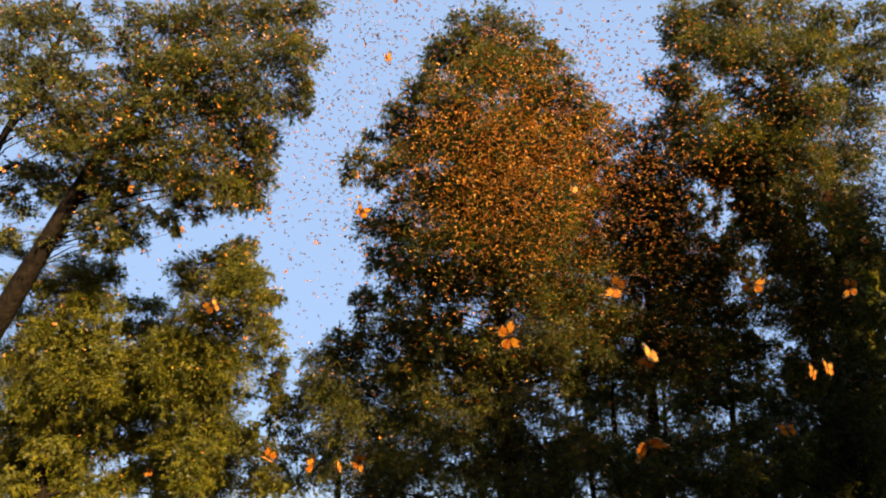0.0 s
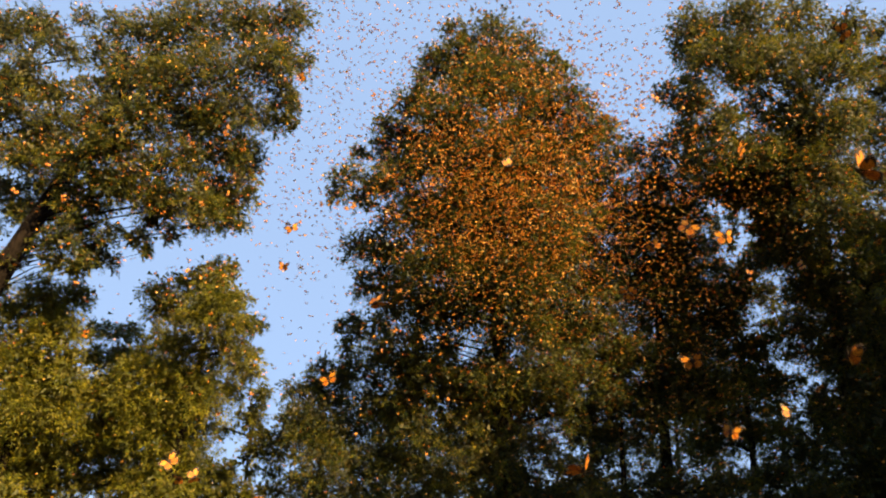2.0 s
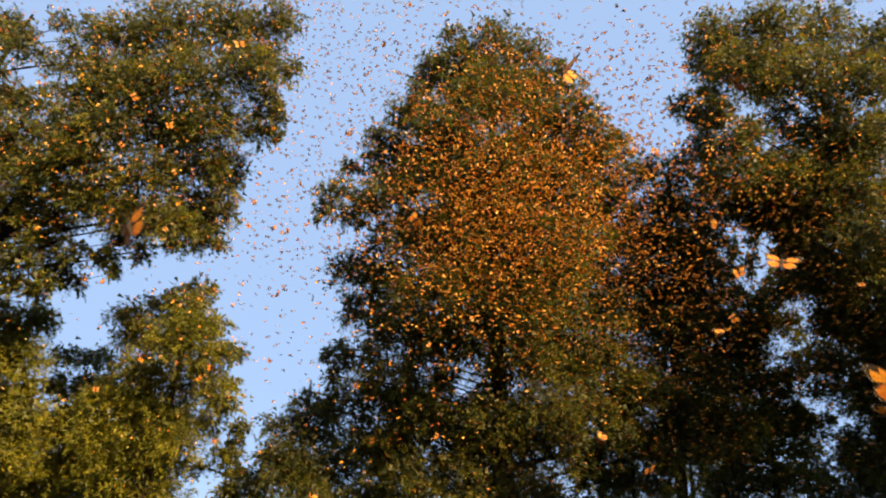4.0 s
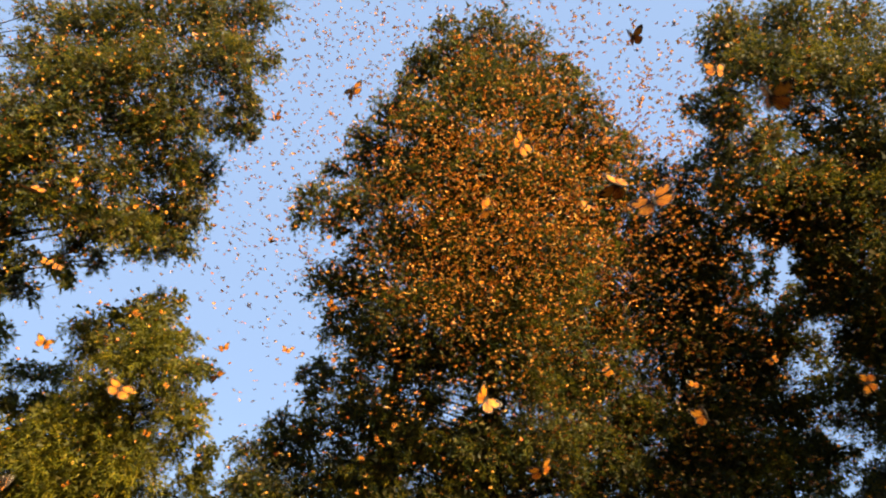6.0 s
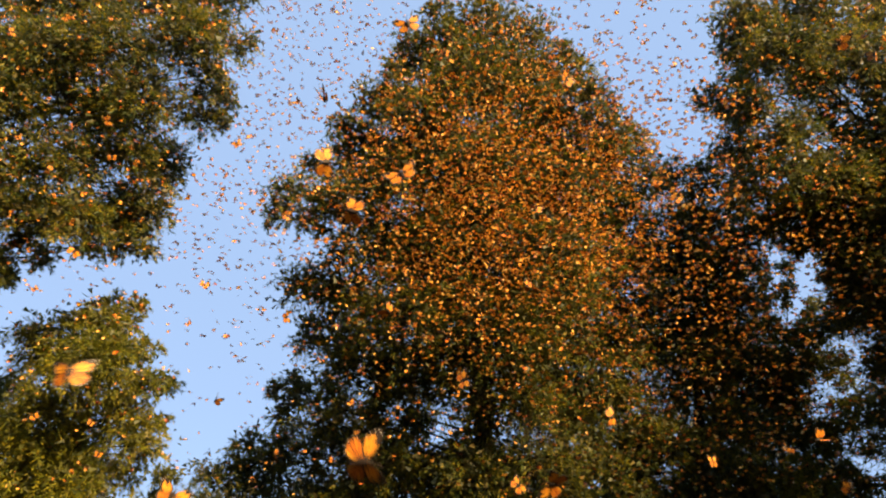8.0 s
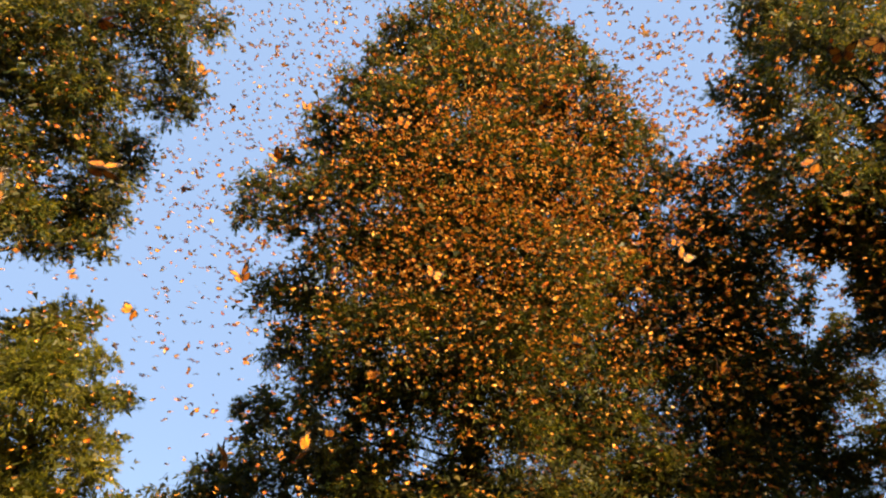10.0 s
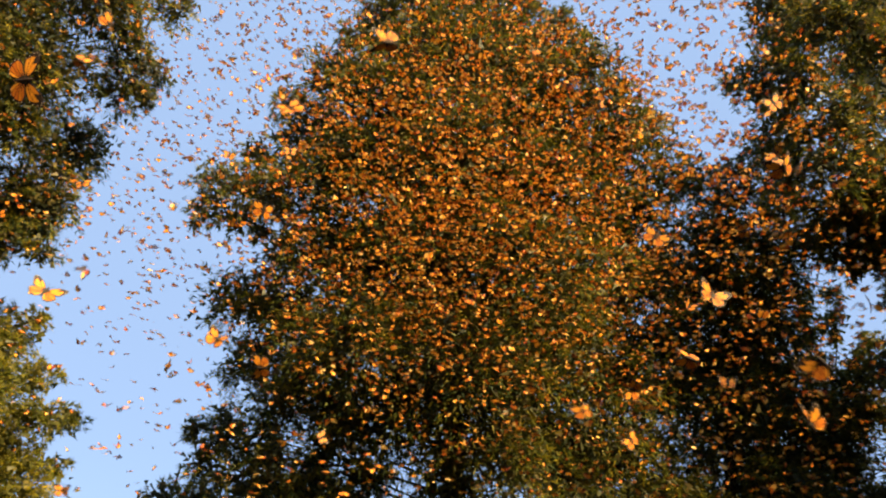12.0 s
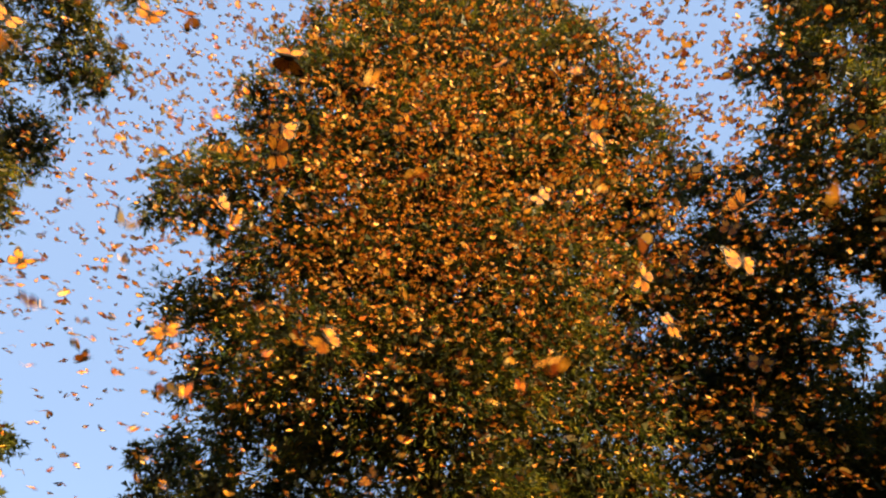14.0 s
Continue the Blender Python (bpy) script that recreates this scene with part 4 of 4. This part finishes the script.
FLIGHT_ROWS_9 = [
    [(11.0, 1.14, 7.77, 7.16), (11.4, 0.88, 7.71, 7.07)],
    [(11.5, 0.74, 8.09, 7.41), (11.9, 0.58, 8.15, 7.47)],
    [(11.5, 2.4, 8.19, 6.65), (12.0, 2.53, 8.25, 6.63), (12.5, 2.65, 8.46, 6.76), (13.0, 2.71, 8.84, 6.79)],
    [(12.0, 2.6, 8.05, 6.21), (12.4, 2.78, 8.13, 6.22)],
    [(12.0, 1.06, 7.49, 6.51), (12.5, 1.31, 7.65, 6.53), (13.0, 1.34, 8.01, 6.77), (13.5, 1.5, 8.33, 6.98), (14.0, 1.8, 8.52, 6.95)],
    [(12.0, 1.22, 8.27, 6.84), (12.5, 1.29, 8.38, 6.83), (13.0, 1.39, 8.6, 6.96), (13.5, 1.56, 8.63, 6.96), (14.0, 1.68, 8.87, 7.13)],
    [(12.5, 1.03, 8.73, 6.59), (13.0, 0.98, 8.93, 6.74), (13.5, 1.07, 8.85, 6.72), (14.0, 0.82, 9.37, 7.0)],
]
FLIGHT_ROWS_10 = [
    [(13.0, 3.06, 8.65, 6.94), (13.5, 2.77, 8.62, 6.85), (14.0, 2.78, 8.94, 6.9)],
    [(13.0, 2.59, 8.7, 7.49), (13.5, 2.42, 8.59, 7.15), (14.0, 2.46, 8.9, 7.23)],
    [(12.5, 2.13, 8.37, 7.74), (13.0, 2.12, 8.41, 7.4), (13.5, 2.15, 8.7, 7.46)],
    [(13.0, 2.73, 9.18, 6.61), (13.4, 2.95, 9.28, 6.65)],
    [(12.5, 2.81, 8.5, 7.17), (13.0, 2.69, 8.48, 6.94), (13.5, 2.73, 8.75, 7.03), (14.0, 2.77, 8.87, 6.99)],
    [(12.5, 1.91, 9.03, 6.53), (12.9, 1.65, 9.14, 6.57)],
    [(12.0, 2.89, 8.28, 7.47), (12.5, 3.14, 8.71, 7.76)],
    [(12.0, 2.52, 9.07, 6.46), (12.4, 2.28, 9.06, 6.47)],
    [(13.0, 1.61, 8.55, 7.17), (13.5, 1.72, 9.23, 7.61)],
]
FLIGHT_ROWS_11 = [
    [(13.0, 1.12, 8.84, 7.05), (13.5, 1.01, 9.4, 7.33), (14.0, 1.36, 9.34, 7.23)],
    [(13.5, 2.32, 8.99, 7.05), (14.0, 2.42, 9.56, 7.57)],
    [(13.6, 2.1, 10.22, 6.6), (14.0, 1.87, 10.18, 6.68)],
    [(13.6, 0.86, 10.0, 6.9), (14.0, 1.03, 9.93, 6.99)],
    [(13.6, 2.93, 9.51, 6.84), (14.0, 3.07, 9.59, 6.82)],
    [(13.6, 2.92, 9.44, 7.02), (14.0, 2.8, 9.45, 7.0)],
    [(13.5, 1.0, 9.8, 7.0), (13.9, 0.87, 9.84, 6.9)],
]
FLIGHTS = FLIGHT_ROWS_1 + FLIGHT_ROWS_2 + FLIGHT_ROWS_3 + FLIGHT_ROWS_4 + FLIGHT_ROWS_5 + FLIGHT_ROWS_6 + FLIGHT_ROWS_7 + FLIGHT_ROWS_8 + FLIGHT_ROWS_9 + FLIGHT_ROWS_10 + FLIGHT_ROWS_11
for k in range(len(FLIGHTS) + 140):
    butterfly(0.94 + 0.12 * ((k * 37) % 11) / 10)


def wander(seed, reach, quick):
    """A smooth, never quite repeating way about a middle."""
    r = random.Random(seed)
    waves = [[(r.uniform(0.5, 1.0) * reach * k, r.uniform(0.7, 1.3) * quick / k, r.uniform(0, 6.28)) for k in (1.0, 0.5)] for _ in range(3)]

    def at(t):
        return [sum(a * math.sin(w * t + p) for a, w, p in axis) for axis in waves]
    return at


def passing(points):
    """The way of a butterfly through places fitted to the camera's view, coming from and leaving to the side."""
    P = [(t, Vector(p)) for t, *p in points]

    def speed(a, b):
        v = (b[1] - a[1]) / (b[0] - a[0])
        return v * min(1.0, 1.1 / max(v.length, 0.01))
    first, last = speed(P[0], P[1]), speed(P[-2], P[-1])
    out = Vector((P[0][1].x - 1.0, 0.15, P[0][1].z - 6.0)).normalized() * 0.35

    def at(t):
        if t <= P[0][0]:
            d = P[0][0] - t
            p = P[0][1] - first * d + out * d * min(1.0, d)
        elif t >= P[-1][0]:
            d = t - P[-1][0]
            p = P[-1][1] + last * d + out * d * min(1.0, d)
        else:
            k = max(i for i in range(len(P) - 1) if P[i][0] <= t)
            (ta, a), (tb, b) = P[k], P[k + 1]
            u = (t - ta) / (tb - ta)
            va = (b - a) if k == 0 else (b - P[k - 1][1]) * (tb - ta) / (tb - P[k - 1][0])
            vb = (b - a) if k + 2 == len(P) else (P[k + 2][1] - a) * (tb - ta) / (P[k + 2][0] - ta)
            p = a * (2 * u ** 3 - 3 * u ** 2 + 1) + va * (u ** 3 - 2 * u ** 2 + u) + b * (3 * u ** 2 - 2 * u ** 3) + vb * (u ** 3 - u ** 2)
        return Vector((p.x, p.y, max(p.z, 1.2)))
    return at


def hovering(seed):
    """The way of a butterfly that circles somewhere between the camera's way and the trees."""
    r = random.Random(seed)
    while True:
        mid = Vector((r.uniform(-4, 6), r.uniform(6.5, 11.5), r.uniform(5.5, 12)))
        u = min(max(mid.y / 7.8, 0), 1)
        if (mid - Vector((2.1 * u, 7.8 * u, 3 + 3 * u))).length > 2.2:
            break
    way = wander(seed, 0.7, 1.3)
    return lambda t: mid + Vector(way(t))


# The camera's rough viewing direction, to which the wing poses are fitted.
VIEW_WAY = Vector((0.0, 0.84, 0.54))


def holding(hold, i, t):
    """How a butterfly holds itself at t: its turn and the lift of its wings."""
    yaw, tilt, bank, beat, start, mean = hold
    turn = pose(0, 0, 0.012 * math.sin(9 * t + i), tilt + 9 * math.sin(3.1 * t + i), bank + 8 * math.sin(2.3 * t), yaw + 25 * math.sin(0.7 * t + 2 * i))
    return turn, mean + 32 * math.sin(6.2832 * beat * t + start)


def motions():
    for i, (root, wings) in enumerate(FLYERS):
        r = random.Random(900 + i)
        at = passing(FLIGHTS[i]) if i < len(FLIGHTS) else hovering(3000 + i)
        # of a few ways to hold itself, the one that shows the camera most of its sunlit wings
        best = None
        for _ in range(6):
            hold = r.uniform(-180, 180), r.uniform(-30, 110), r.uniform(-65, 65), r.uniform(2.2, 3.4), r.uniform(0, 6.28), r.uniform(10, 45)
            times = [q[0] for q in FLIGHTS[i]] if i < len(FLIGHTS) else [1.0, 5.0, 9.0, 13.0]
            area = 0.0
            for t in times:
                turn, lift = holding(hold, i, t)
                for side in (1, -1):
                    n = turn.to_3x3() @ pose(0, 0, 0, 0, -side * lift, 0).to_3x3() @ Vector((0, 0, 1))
                    area += abs(n.dot(VIEW_WAY)) * (1.0 if n.dot(VIEW_WAY) * n.dot(SUN_TO) < 0 else 0.35)
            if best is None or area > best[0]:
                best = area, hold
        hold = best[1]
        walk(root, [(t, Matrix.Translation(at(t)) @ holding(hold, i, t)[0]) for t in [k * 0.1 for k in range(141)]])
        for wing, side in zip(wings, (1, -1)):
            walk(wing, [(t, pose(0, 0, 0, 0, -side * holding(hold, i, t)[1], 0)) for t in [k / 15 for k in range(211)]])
    for i, ob in enumerate(FLOCKS):
        way, mid = wander(500 + i, 0.55, 1.5), ob.location.copy()
        walk(ob, [(t, pose(*[c + d for c, d in zip(mid, way(t))], 4 * math.sin(t + i), 4 * math.cos(0.8 * t + i), 8 * math.sin(0.6 * t + 2 * i)))
                  for t in [k * 0.25 for k in range(57)]])


motions()
